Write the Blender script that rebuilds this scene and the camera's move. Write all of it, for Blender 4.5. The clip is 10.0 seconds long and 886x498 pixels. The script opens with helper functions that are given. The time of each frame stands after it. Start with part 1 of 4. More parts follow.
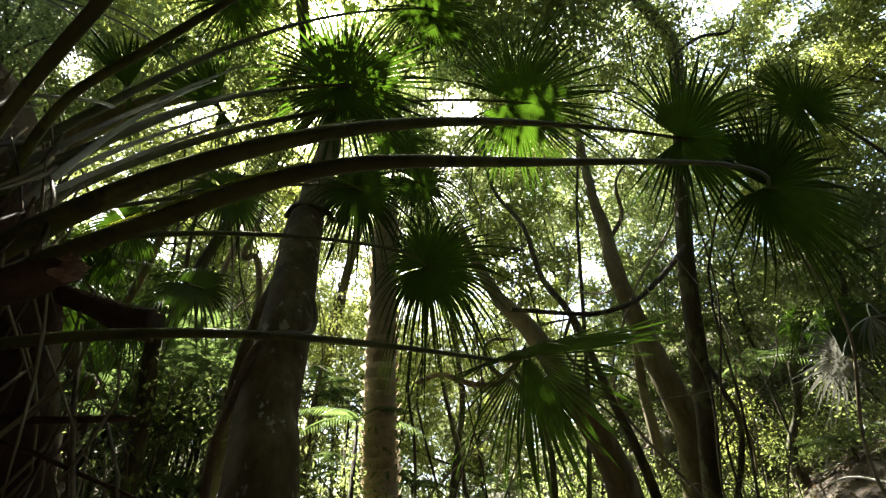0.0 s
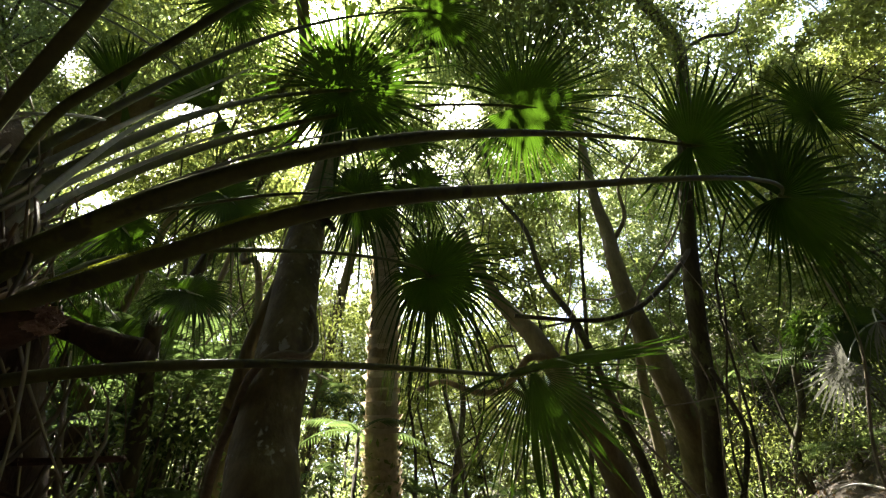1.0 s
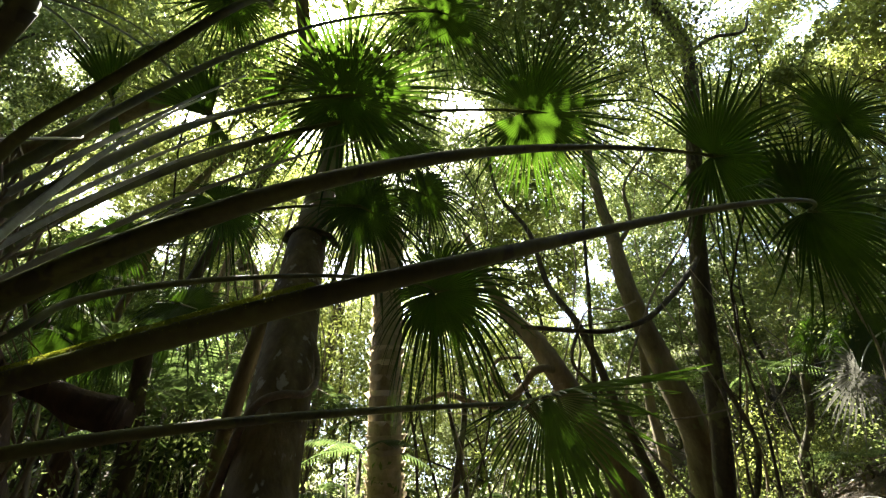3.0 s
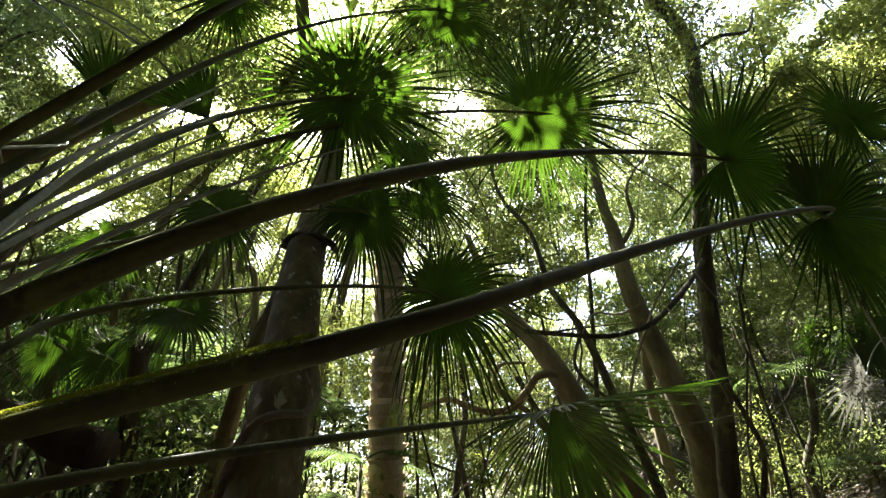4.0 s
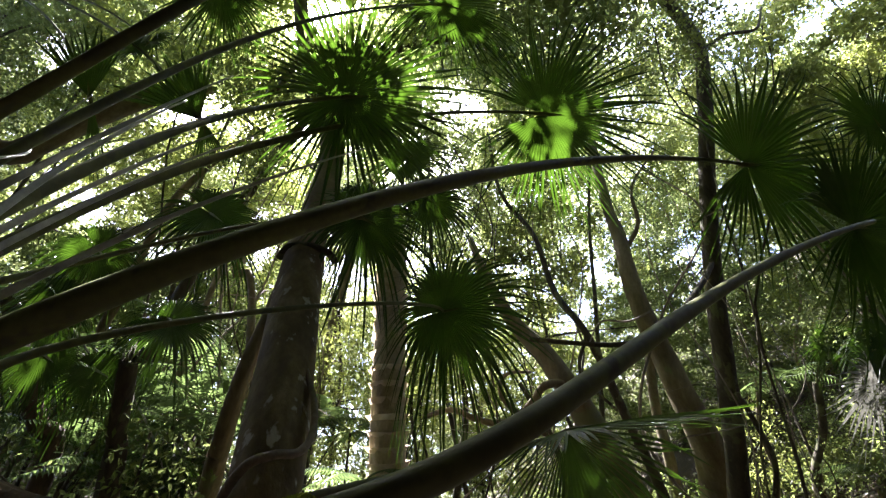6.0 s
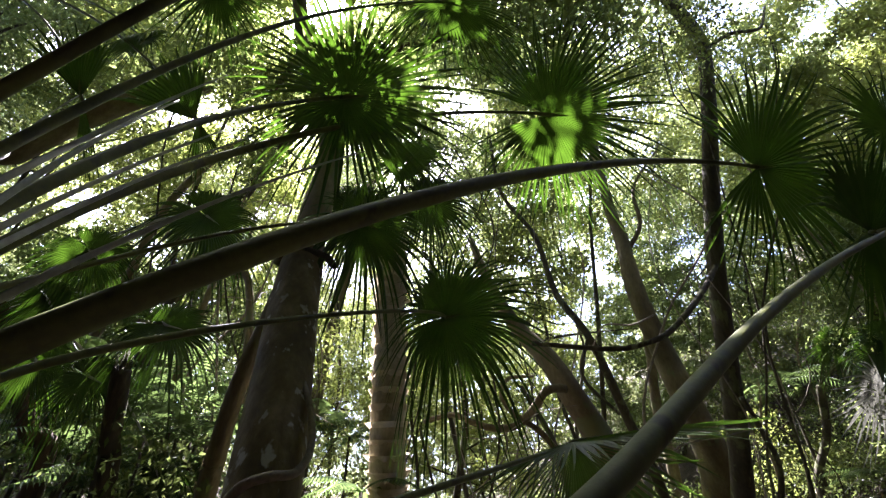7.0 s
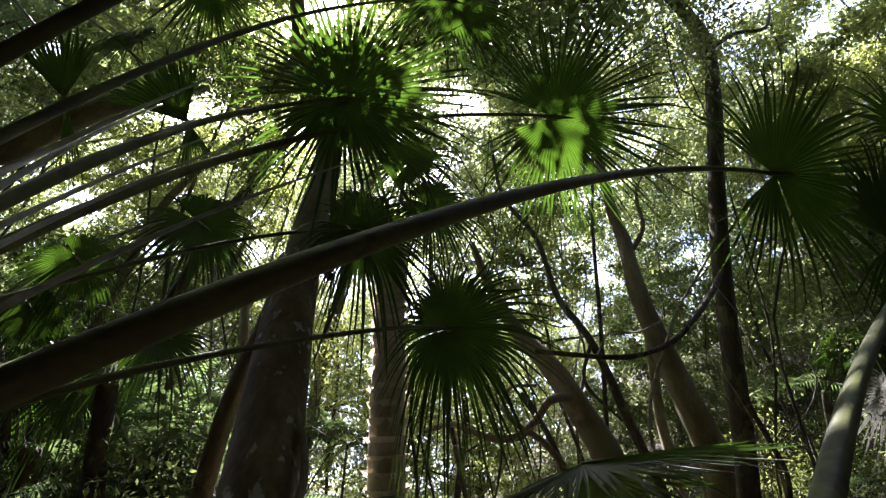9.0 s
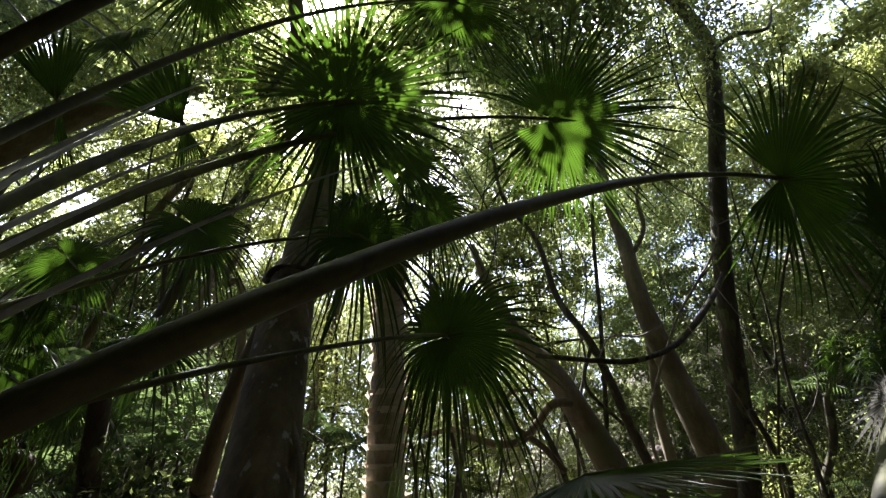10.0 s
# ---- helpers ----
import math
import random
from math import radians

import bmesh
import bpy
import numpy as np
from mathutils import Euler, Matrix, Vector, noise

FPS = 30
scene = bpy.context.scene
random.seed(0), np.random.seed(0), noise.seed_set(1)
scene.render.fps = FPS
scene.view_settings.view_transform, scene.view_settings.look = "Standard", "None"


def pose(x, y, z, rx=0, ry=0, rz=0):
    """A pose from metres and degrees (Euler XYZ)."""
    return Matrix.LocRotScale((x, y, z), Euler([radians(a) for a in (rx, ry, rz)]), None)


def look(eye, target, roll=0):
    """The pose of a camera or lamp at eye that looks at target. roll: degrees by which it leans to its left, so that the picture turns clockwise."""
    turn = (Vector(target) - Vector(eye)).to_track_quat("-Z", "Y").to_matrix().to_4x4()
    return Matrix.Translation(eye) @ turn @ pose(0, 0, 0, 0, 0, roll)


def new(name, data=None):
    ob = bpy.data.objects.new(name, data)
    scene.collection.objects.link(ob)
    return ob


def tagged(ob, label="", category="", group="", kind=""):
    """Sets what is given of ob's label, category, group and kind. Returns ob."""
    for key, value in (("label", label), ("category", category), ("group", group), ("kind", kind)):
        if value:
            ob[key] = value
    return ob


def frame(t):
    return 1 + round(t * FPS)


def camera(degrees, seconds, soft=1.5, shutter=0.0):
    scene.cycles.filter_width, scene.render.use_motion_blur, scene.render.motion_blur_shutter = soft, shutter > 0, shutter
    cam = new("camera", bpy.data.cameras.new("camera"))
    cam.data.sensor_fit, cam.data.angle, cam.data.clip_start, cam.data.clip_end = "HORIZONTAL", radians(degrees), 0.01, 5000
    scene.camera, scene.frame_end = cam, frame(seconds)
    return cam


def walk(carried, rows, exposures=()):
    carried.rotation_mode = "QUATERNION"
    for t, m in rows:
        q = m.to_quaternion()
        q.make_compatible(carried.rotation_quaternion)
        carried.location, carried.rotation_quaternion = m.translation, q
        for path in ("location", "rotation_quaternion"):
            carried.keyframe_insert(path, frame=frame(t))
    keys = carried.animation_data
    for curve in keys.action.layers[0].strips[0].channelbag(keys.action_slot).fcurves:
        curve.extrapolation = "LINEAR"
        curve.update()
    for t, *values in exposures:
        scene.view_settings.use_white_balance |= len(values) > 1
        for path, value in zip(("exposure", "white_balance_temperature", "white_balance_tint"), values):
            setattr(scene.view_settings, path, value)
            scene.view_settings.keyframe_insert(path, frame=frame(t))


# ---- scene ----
# ---- camera ----
cam = camera(90.0, 10.0, soft=1.3)
EYE, TILT = 1.4, 36.0
ROWS = [
    (0.0, 0.0000, 0.0000, 0.0000, 0.000, 0.000, 0.000),
    (0.5, -0.0148, 0.0386, 0.0419, -0.111, -0.048, -0.027),
    (1.0, -0.0297, 0.0785, 0.0801, -0.217, -0.096, -0.055),
    (1.5, -0.0445, 0.1196, 0.1149, -0.319, -0.142, -0.083),
    (2.0, -0.0592, 0.1616, 0.1466, -0.416, -0.188, -0.112),
    (2.5, -0.0735, 0.2044, 0.1754, -0.508, -0.233, -0.141),
    (3.0, -0.0874, 0.2476, 0.2017, -0.596, -0.277, -0.171),
    (3.5, -0.1007, 0.2911, 0.2256, -0.679, -0.320, -0.202),
    (4.0, -0.1134, 0.3347, 0.2475, -0.757, -0.362, -0.233),
    (4.5, -0.1253, 0.3781, 0.2676, -0.831, -0.404, -0.264),
    (5.0, -0.1365, 0.4210, 0.2861, -0.900, -0.444, -0.296),
    (5.5, -0.1467, 0.4632, 0.3034, -0.965, -0.484, -0.329),
    (6.0, -0.1561, 0.5044, 0.3197, -1.025, -0.523, -0.362),
    (6.5, -0.1645, 0.5443, 0.3353, -1.080, -0.561, -0.396),
    (7.0, -0.1719, 0.5825, 0.3504, -1.130, -0.598, -0.430),
    (7.5, -0.1783, 0.6188, 0.3653, -1.176, -0.635, -0.464),
    (8.0, -0.1837, 0.6529, 0.3802, -1.218, -0.670, -0.500),
    (8.5, -0.1881, 0.6842, 0.3955, -1.254, -0.705, -0.535),
    (9.0, -0.1914, 0.7126, 0.4113, -1.286, -0.739, -0.572),
    (9.5, -0.1936, 0.7376, 0.4279, -1.314, -0.772, -0.608),
    (10.0, -0.1948, 0.7588, 0.4456, -1.336, -0.804, -0.646),
]
EXPOSURE = 3.31
walk(cam, [(t, pose(0, 0, EYE, TILT) @ pose(x, y, z, 90 + rx, ry, rz)) for t, x, y, z, rx, ry, rz in ROWS],
     [(t, EXPOSURE + e, k, tint) for t, e, k, tint in ((0.0, 0.17, 6550, 12), (2.5, 0.33, 6600, 12), (5.0, 0.54, 6050, 20), (7.5, 0.44, 5750, 29), (10.0, -0.12, 5750, 29))])

# ---- sky and sun ----
SUN_AZ, SUN_EL = -27.2, 61.0
world = bpy.data.worlds.new("sky")
scene.world = world
world.use_nodes = True
wn = world.node_tree.nodes
sky = wn.new("ShaderNodeTexSky")
sky.sky_type, sky.sun_disc = "NISHITA", False
sky.sun_elevation, sky.sun_rotation = radians(SUN_EL), radians(SUN_AZ)
sky.dust_density = 3.0
wn["Background"].inputs[1].default_value = 0.1
world.node_tree.links.new(sky.outputs[0], wn["Background"].inputs[0])
sun = new("sun", bpy.data.lights.new("sun", "SUN"))
sun.data.energy, sun.data.angle, sun.data.color = 5.0, radians(0.5), (1.0, 0.95, 0.86)
SUN_WAY = Vector((math.sin(radians(SUN_AZ)) * math.cos(radians(SUN_EL)), math.cos(radians(SUN_AZ)) * math.cos(radians(SUN_EL)), math.sin(radians(SUN_EL))))
sun.matrix_world = look(SUN_WAY * 60, (0, 0, 0))


# ---- materials ----
def material(name, build):
    m = bpy.data.materials.new(name)
    m.use_nodes = True
    nt = m.node_tree
    nt.nodes.clear()
    out = nt.nodes.new("ShaderNodeOutputMaterial")
    shader, bump = build(nt)
    nt.links.new(shader, out.inputs[0])
    return m


def ramp(nt, fac, stops):
    r = nt.nodes.new("ShaderNodeValToRGB")
    while len(r.color_ramp.elements) < len(stops):
        r.color_ramp.elements.new(0.5)
    for e, (p, c) in zip(r.color_ramp.elements, stops):
        e.position, e.color = p, (*c, 1)
    nt.links.new(fac, r.inputs[0])
    return r.outputs[0]


def noise_node(nt, scale, detail=4, stretch=(1, 1, 1), rough=0.6):
    tc = nt.nodes.new("ShaderNodeTexCoord")
    mp = nt.nodes.new("ShaderNodeMapping")
    mp.inputs["Scale"].default_value = stretch
    n = nt.nodes.new("ShaderNodeTexNoise")
    n.inputs["Scale"].default_value, n.inputs["Detail"].default_value, n.inputs["Roughness"].default_value = scale, detail, rough
    nt.links.new(tc.outputs["Object"], mp.inputs[0])
    nt.links.new(mp.outputs[0], n.inputs["Vector"])
    return n.outputs[0]


def mixed(nt, kind, fac, a, b):
    m = nt.nodes.new("ShaderNodeMix")
    m.data_type, m.blend_type = "RGBA", kind
    for sock, val in ((m.inputs[0], fac), (m.inputs[6], a), (m.inputs[7], b)):
        if isinstance(val, (int, float)):
            sock.default_value = val
        elif isinstance(val, tuple):
            sock.default_value = (*val, 1)
        else:
            nt.links.new(val, sock)
    return m.outputs[2]


def bark(name, stops, scale=6, stretch=(1, 1, 0.25), patch=None, bump=0.5, rough=0.85, fine=40, dist=0.01, fuzz=0.0):
    """Bark: two scales of grain, and lichen patches (colour, scale, threshold)."""
    def build(nt):
        big, small = noise_node(nt, scale, 6, stretch), noise_node(nt, fine, 4, stretch)
        col = ramp(nt, big, stops)
        col = mixed(nt, "MULTIPLY", 0.6, col, ramp(nt, small, [(0.3, (0.45, 0.45, 0.45)), (0.7, (1, 1, 1))]))
        if patch:
            colour, pscale, low = patch
            mask = ramp(nt, noise_node(nt, pscale, 3, (1, 1, 0.6)), [(low, (0, 0, 0)), (low + 0.05, (1, 1, 1))])
            col = mixed(nt, "MIX", mask, col, colour)
        p = nt.nodes.new("ShaderNodeBsdfPrincipled")
        nt.links.new(col, p.inputs["Base Color"])
        p.inputs["Roughness"].default_value = rough
        p.inputs["Sheen Weight"].default_value, p.inputs["Sheen Tint"].default_value = fuzz, (0.65, 0.8, 0.2, 1)
        b = nt.nodes.new("ShaderNodeBump")
        b.inputs["Strength"].default_value, b.inputs["Distance"].default_value = bump, dist
        add = nt.nodes.new("ShaderNodeMath")
        nt.links.new(big, add.inputs[0]), nt.links.new(small, add.inputs[1])
        nt.links.new(add.outputs[0], b.inputs["Height"])
        nt.links.new(b.outputs[0], p.inputs["Normal"])
        return p.outputs[0], None
    return material(name, build)


def leaf(name, dark, light, through_colour, share=0.5, rough=0.4, patch=0.0, island=True, grain=8.0):
    """A leaf: glossy skin over a body that lets light through."""
    def build(nt):
        geo = nt.nodes.new("ShaderNodeNewGeometry")
        info = nt.nodes.new("ShaderNodeObjectInfo")
        pick = geo.outputs["Random Per Island"] if island else info.outputs["Random"]
        col = ramp(nt, pick, [(0.0, dark), (1.0, light)])
        blot = ramp(nt, noise_node(nt, grain, 3), [(0.3, (0.6, 0.6, 0.6)), (0.7, (1, 1, 1))])
        col = mixed(nt, "MULTIPLY", 0.7, col, blot)
        if patch:  # sprays of older, darker leaves
            blot = mixed(nt, "MULTIPLY", 1.0, blot, ramp(nt, noise_node(nt, patch, 3), [(0.36, (0.42, 0.47, 0.4)), (0.56, (1, 1, 1))]))
            col = mixed(nt, "MULTIPLY", 1.0, col, blot)
        p = nt.nodes.new("ShaderNodeBsdfPrincipled")
        nt.links.new(col, p.inputs["Base Color"])
        p.inputs["Roughness"].default_value = rough
        p.inputs["Specular IOR Level"].default_value = 0.3
        t = nt.nodes.new("ShaderNodeBsdfTranslucent")
        tcol = mixed(nt, "MULTIPLY", 0.75, through_colour, blot)
        nt.links.new(tcol, t.inputs[0])
        m = nt.nodes.new("ShaderNodeMixShader")
        m.inputs[0].default_value = share
        nt.links.new(p.outputs[0], m.inputs[1]), nt.links.new(t.outputs[0], m.inputs[2])
        return m.outputs[0], None
    return material(name, build)


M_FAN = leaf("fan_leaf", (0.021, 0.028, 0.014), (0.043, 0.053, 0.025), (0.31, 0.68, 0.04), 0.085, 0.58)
M_FAN_DRY = leaf("dry_fan_leaf", (0.11, 0.12, 0.11), (0.24, 0.25, 0.235), (0.3, 0.3, 0.24), 0.2, 0.4)
M_FAN_DEAD = leaf("dead_fan_leaf", (0.13, 0.1, 0.065), (0.34, 0.27, 0.18), (0.25, 0.17, 0.08), 0.25, 0.6)
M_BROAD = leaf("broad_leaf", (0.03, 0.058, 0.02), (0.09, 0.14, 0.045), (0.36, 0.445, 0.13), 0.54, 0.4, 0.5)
# paler than the near leaves: distance haze is put into this colour
M_FAR_HAZED = leaf("hazed_far_leaf", (0.055, 0.08, 0.036), (0.12, 0.15, 0.07), (0.54, 0.6, 0.26), 0.6, 0.5, 0.25)
M_YOUNG = leaf("young_leaf", (0.06, 0.10, 0.02), (0.14, 0.18, 0.045), (0.5, 0.57, 0.14), 0.57, 0.4, 0.5)
M_FERN = leaf("fern_leaf", (0.04, 0.075, 0.028), (0.085, 0.13, 0.048), (0.2, 0.3, 0.08), 0.4, 0.36)
# moss colour raised to carry the sunlight along the stalk's rim
M_SUNLIT_MOSS = leaf("moss", (0.16, 0.2, 0.025), (0.3, 0.34, 0.05), (0.5, 0.55, 0.05), 0.5, 0.7)
M_LITTER = leaf("litter_leaf", (0.09, 0.065, 0.04), (0.32, 0.25, 0.16), (0.25, 0.15, 0.07), 0.15, 0.7)
M_PETIOLE = bark("petiole_skin", [(0.3, (0.056, 0.058, 0.016)), (0.5, (0.1, 0.107, 0.027)), (0.75, (0.16, 0.18, 0.046))], 5, (1, 1, 1), ((0.05, 0.05, 0.02), 11, 0.58), 0.35, 0.6, 70, 0.002, 0.1)
M_STRAP = bark("grey_petiole", [(0.3, (0.26, 0.27, 0.22)), (0.7, (0.46, 0.47, 0.4))], 5, (1, 1, 1), None, 0.2, 0.4, 50, 0.002)
M_BOOT = bark("leaf_base_fibre", [(0.3, (0.045, 0.028, 0.018)), (0.6, (0.12, 0.07, 0.044)), (0.85, (0.24, 0.15, 0.1))], 9, (1, 1, 0.3), None, 0.9, 0.9, 60, 0.01)
M_BOOT_END = bark("torn_wood", [(0.3, (0.36, 0.2, 0.15)), (0.7, (0.7, 0.52, 0.42))], 20, (1, 1, 1), None, 1.0, 0.9, 80, 0.01)
M_SMOOTH = bark("smooth_bark", [(0.34, (0.09, 0.064, 0.025)), (0.5, (0.185, 0.135, 0.055)), (0.66, (0.3, 0.235, 0.115))], 7, (1, 1, 0.5), ((0.42, 0.39, 0.29), 15, 0.615), 0.9, 0.8, 45, 0.006)
M_PALMTRUNK = bark("ringed_bark", [(0.3, (0.42, 0.34, 0.19)), (0.5, (0.6, 0.51, 0.32)), (0.8, (0.78, 0.68, 0.46))], 7, (1, 1, 0.5), None, 0.5, 0.8, 50, 0.008)
M_SCAR = leaf("leaf_scar", (0.4, 0.34, 0.23), (0.66, 0.58, 0.42), (0.75, 0.63, 0.42), 0.5, 0.7, 0.0, False, 18.0)
M_DARKBARK = bark("dark_bark", [(0.3, (0.042, 0.034, 0.019)), (0.55, (0.08, 0.066, 0.037)), (0.8, (0.135, 0.115, 0.07))], 6, (1, 1, 0.3), ((0.12, 0.13, 0.055), 6, 0.55), 0.8, 0.9, 35, 0.015)
M_GREYBARK = bark("grey_bark", [(0.3, (0.115, 0.09, 0.042)), (0.55, (0.21, 0.17, 0.085)), (0.8, (0.33, 0.275, 0.155))], 5, (1, 1, 0.35), ((0.16, 0.17, 0.07), 3, 0.6), 0.6, 0.85, 35, 0.012)
M_VINE = bark("vine_bark", [(0.3, (0.16, 0.13, 0.085)), (0.7, (0.36, 0.3, 0.22))], 12, (1, 1, 1), None, 0.6, 0.85, 60, 0.005)
M_GROUND = bark("forest_soil", [(0.3, (0.035, 0.027, 0.018)), (0.55, (0.075, 0.058, 0.038)), (0.8, (0.14, 0.11, 0.075))], 3, (1, 1, 1), None, 1.0, 0.95, 22, 0.04)


# ---- mesh helpers ----
def mesh_object(name, verts, faces, mat, parent=None, label="", smooth=True):
    me = bpy.data.meshes.new(name)
    me.from_pydata([tuple(v) for v in verts], [], [tuple(f) for f in faces])
    if smooth:
        me.polygons.foreach_set("use_smooth", [True] * len(me.polygons))
    me.materials.append(mat)
    ob = new(name, me)
    if parent:
        ob.parent = parent
    if label:
        ob["label"] = label
    return ob


def empty(name, place, label, category, group=""):
    ob = new(name)
    ob.location = place
    return tagged(ob, label, category, group)


def at_world(ob):
    """Keeps a part's vertices, given in the world, in place under its parent."""
    p = ob.parent
    m = Matrix.Identity(4)
    chain = []
    while p:
        chain.append(p)
        p = p.parent
    for q in reversed(chain):
        m = m @ q.matrix_parent_inverse @ q.matrix_basis
    ob.matrix_parent_inverse = m.inverted()
    return ob


def spline(points, n):
    """Evenly stepped Catmull-Rom points through a few control points of any width."""
    p = np.array(points, float)
    p = np.vstack([2 * p[0] - p[1], p, 2 * p[-1] - p[-2]])
    out = []
    for s in np.linspace(0, len(p) - 3 - 1e-9, n):
        i, f = int(s), s - int(s)
        a, b, c, d = p[i:i + 4]
        out.append(0.5 * (2 * b + (c - a) * f + (2 * a - 5 * b + 4 * c - d) * f * f + (3 * b - a - 3 * c + d) * f ** 3))
    return np.array(out)


def bezier(c, n):
    s = np.linspace(0, 1, n)[:, None]
    c = np.array(c, float)
    d = len(c) - 1
    return sum(math.comb(d, i) * s ** i * (1 - s) ** (d - i) * c[i] for i in range(d + 1))


def tube(path, radii, sides=12, flat=1.0, wobble=0.0, seed=0, groove=0.0):
    """Verts and faces of a closed tube; flat squeezes its section across the level direction."""
    path, n = np.array(path, float), len(path)
    radii = np.broadcast_to(np.array(radii, float), (n,))
    tang = np.gradient(path, axis=0)
    tang /= np.linalg.norm(tang, axis=1)[:, None] + 1e-9
    side = np.cross(tang[0], (0, 0, 1) if abs(tang[0][2]) < 0.8 else (1, 0, 0))
    verts = []
    ang = np.linspace(0, 2 * np.pi, sides, endpoint=False)
    for i in range(n):
        side = side - tang[i] * np.dot(side, tang[i])
        side /= np.linalg.norm(side) + 1e-9
        up = np.cross(side, tang[i])
        for a in ang:
            r = radii[i]
            if wobble:
                q = path[i] * 2.5
                r *= 1 + wobble * noise.noise(Vector((q[0] + 3 * math.cos(a) + seed, q[1] + 3 * math.sin(a), q[2])))
            ca, sa = math.cos(a), math.sin(a)
            if groove and sa > 0:
                sa *= 1 - groove
            verts.append(path[i] + side * ca * r + up * sa * r * flat)
    faces = []
    for i in range(n - 1):
        for j in range(sides):
            k = (j + 1) % sides
            faces.append((i * sides + j, i * sides + k, (i + 1) * sides + k, (i + 1) * sides + j))
    faces.append(tuple(range(sides - 1, -1, -1)))
    faces.append(tuple((n - 1) * sides + j for j in range(sides)))
    return verts, faces


def limb(name, points, r0, r1, mat, parent, sides=10, n=24, wobble=0.12, label="", power=1.0, flat=1.0, groove=0.0):
    path = spline(points, n)
    s = np.linspace(0, 1, n) ** power
    v, f = tube(path, r0 + (r1 - r0) * s, sides, flat, wobble, len(bpy.data.objects) * 1.7, groove)
    return at_world(mesh_object(name, v, f, mat, parent, label))


def joined(pieces):
    verts, faces = [], []
    for v, f in pieces:
        o = len(verts)
        verts.extend(v)
        faces.extend([tuple(i + o for i in q) for q in f])
    return verts, faces


def fan(hub, midline, normal, radius, seed, segments=72, spread=172, split=0.38, droop=0.25, cup=0.1, limp=0.0, torn=0.0, fold=0.1, hang=0.0, broken=0.0, lop=0.26):
    """A palm's fan blade: pleated segments joined to the split, free and tapering past it, whose tips bend down."""
    rng = random.Random(seed)
    hub = np.array(hub, float)
    x = np.array(midline, float)
    x /= np.linalg.norm(x)
    z = np.array(normal, float)
    z -= x * np.dot(x, z)
    z /= np.linalg.norm(z)
    y = np.cross(z, x)
    down = np.array((0, 0, -1.0))
    verts, faces = [], []
    half = radians(spread)
    step = 2 * half / segments
    rows = [(f, 0.0) for f in (0.04, 0.35, 0.7, 1.0)] + [(1.0, u) for u in (0.2, 0.42, 0.64, 0.84, 1.0)]
    for k in range(segments):
        th = -half + (k + 0.5) * step
        if torn and rng.random() < torn:
            continue
        full = radius * (1 - lop * (1 - math.cos(th)) / 2)
        tip, part_at = rng.uniform(0.8, 1.08), split * rng.uniform(0.72, 1.22)
        sag = droop * (1 + hang * max(0.0, -math.sin(th)) + hang * max(0.0, -math.cos(th)))
        bend = sag * rng.uniform(0.6, 1.5) + (limp if rng.random() < 0.3 else 0)
        sway = rng.gauss(0, 0.12)
        base = len(verts)
        for f, u in rows:
            s = f * part_at + u * (tip - part_at)
            r = full * s
            w = math.tan(step / 2) * full * min(s, part_at) * (1 - u) ** 0.75 * (1.0 if u == 0 else 0.86) + 0.0008
            free = max(0.0, s - split)
            a = th + sway * free
            cx, cy = math.cos(a), math.sin(a)
            yb = y * math.cos(radians(broken)) + z * math.sin(radians(broken)) if th < 0 else y  # the near half hangs
            c = hub + (x * cx + yb * cy) * r + z * (cup * radius * s * s * (1 - 1.2 * s)) + z * (fold * abs(math.sin(th)) * r)
            # the tip sinks and draws in
            sink = sag * radius * (s ** 2.2) * 0.7 + bend * radius * free ** 1.3
            c = c + down * sink - (x * cx + y * cy) * sink * 0.35
            t = -x * cy + y * cx
            rise = w * 0.7
            verts.append(c - t * w)
            verts.append(c + z * rise)
            verts.append(c + t * w)
        for i in range(len(rows) - 1):
            a = base + 3 * i
            faces.append((a, a + 1, a + 4, a + 3))
            faces.append((a + 1, a + 2, a + 5, a + 4))
    return verts, faces


def foliage(centres, per, spread, size, seed, hang=0.3):
    """Many small folded leaves in clumps: arrays of verts (n, 4, 3)."""
    rng = np.random.default_rng(seed)
    c = np.repeat(np.array(centres, float), per, axis=0)
    n = len(c)
    d = rng.normal(size=(n, 3))
    d /= np.linalg.norm(d, axis=1)[:, None]
    c = c + d * (rng.random((n, 1)) ** 0.5) * np.array(spread)
    ax = rng.normal(size=(n, 3))
    ax[:, 2] -= hang
    ax /= np.linalg.norm(ax, axis=1)[:, None]
    up = rng.normal(size=(n, 3)) * 0.8 + (0, 0, 1)
    sd = np.cross(ax, up)
    sd /= np.linalg.norm(sd, axis=1)[:, None] + 1e-9
    nm = np.cross(sd, ax)
    L = size * rng.uniform(0.6, 1.3, (n, 1))
    Wd = L * rng.uniform(0.18, 0.27, (n, 1))
    base, tip = c - ax * L / 2, c + ax * L / 2 - nm * L * 0.12
    mid = c - ax * L * 0.05
    return np.stack([base, mid + sd * Wd + nm * Wd * 0.35, tip, mid - sd * Wd + nm * Wd * 0.35], 1)


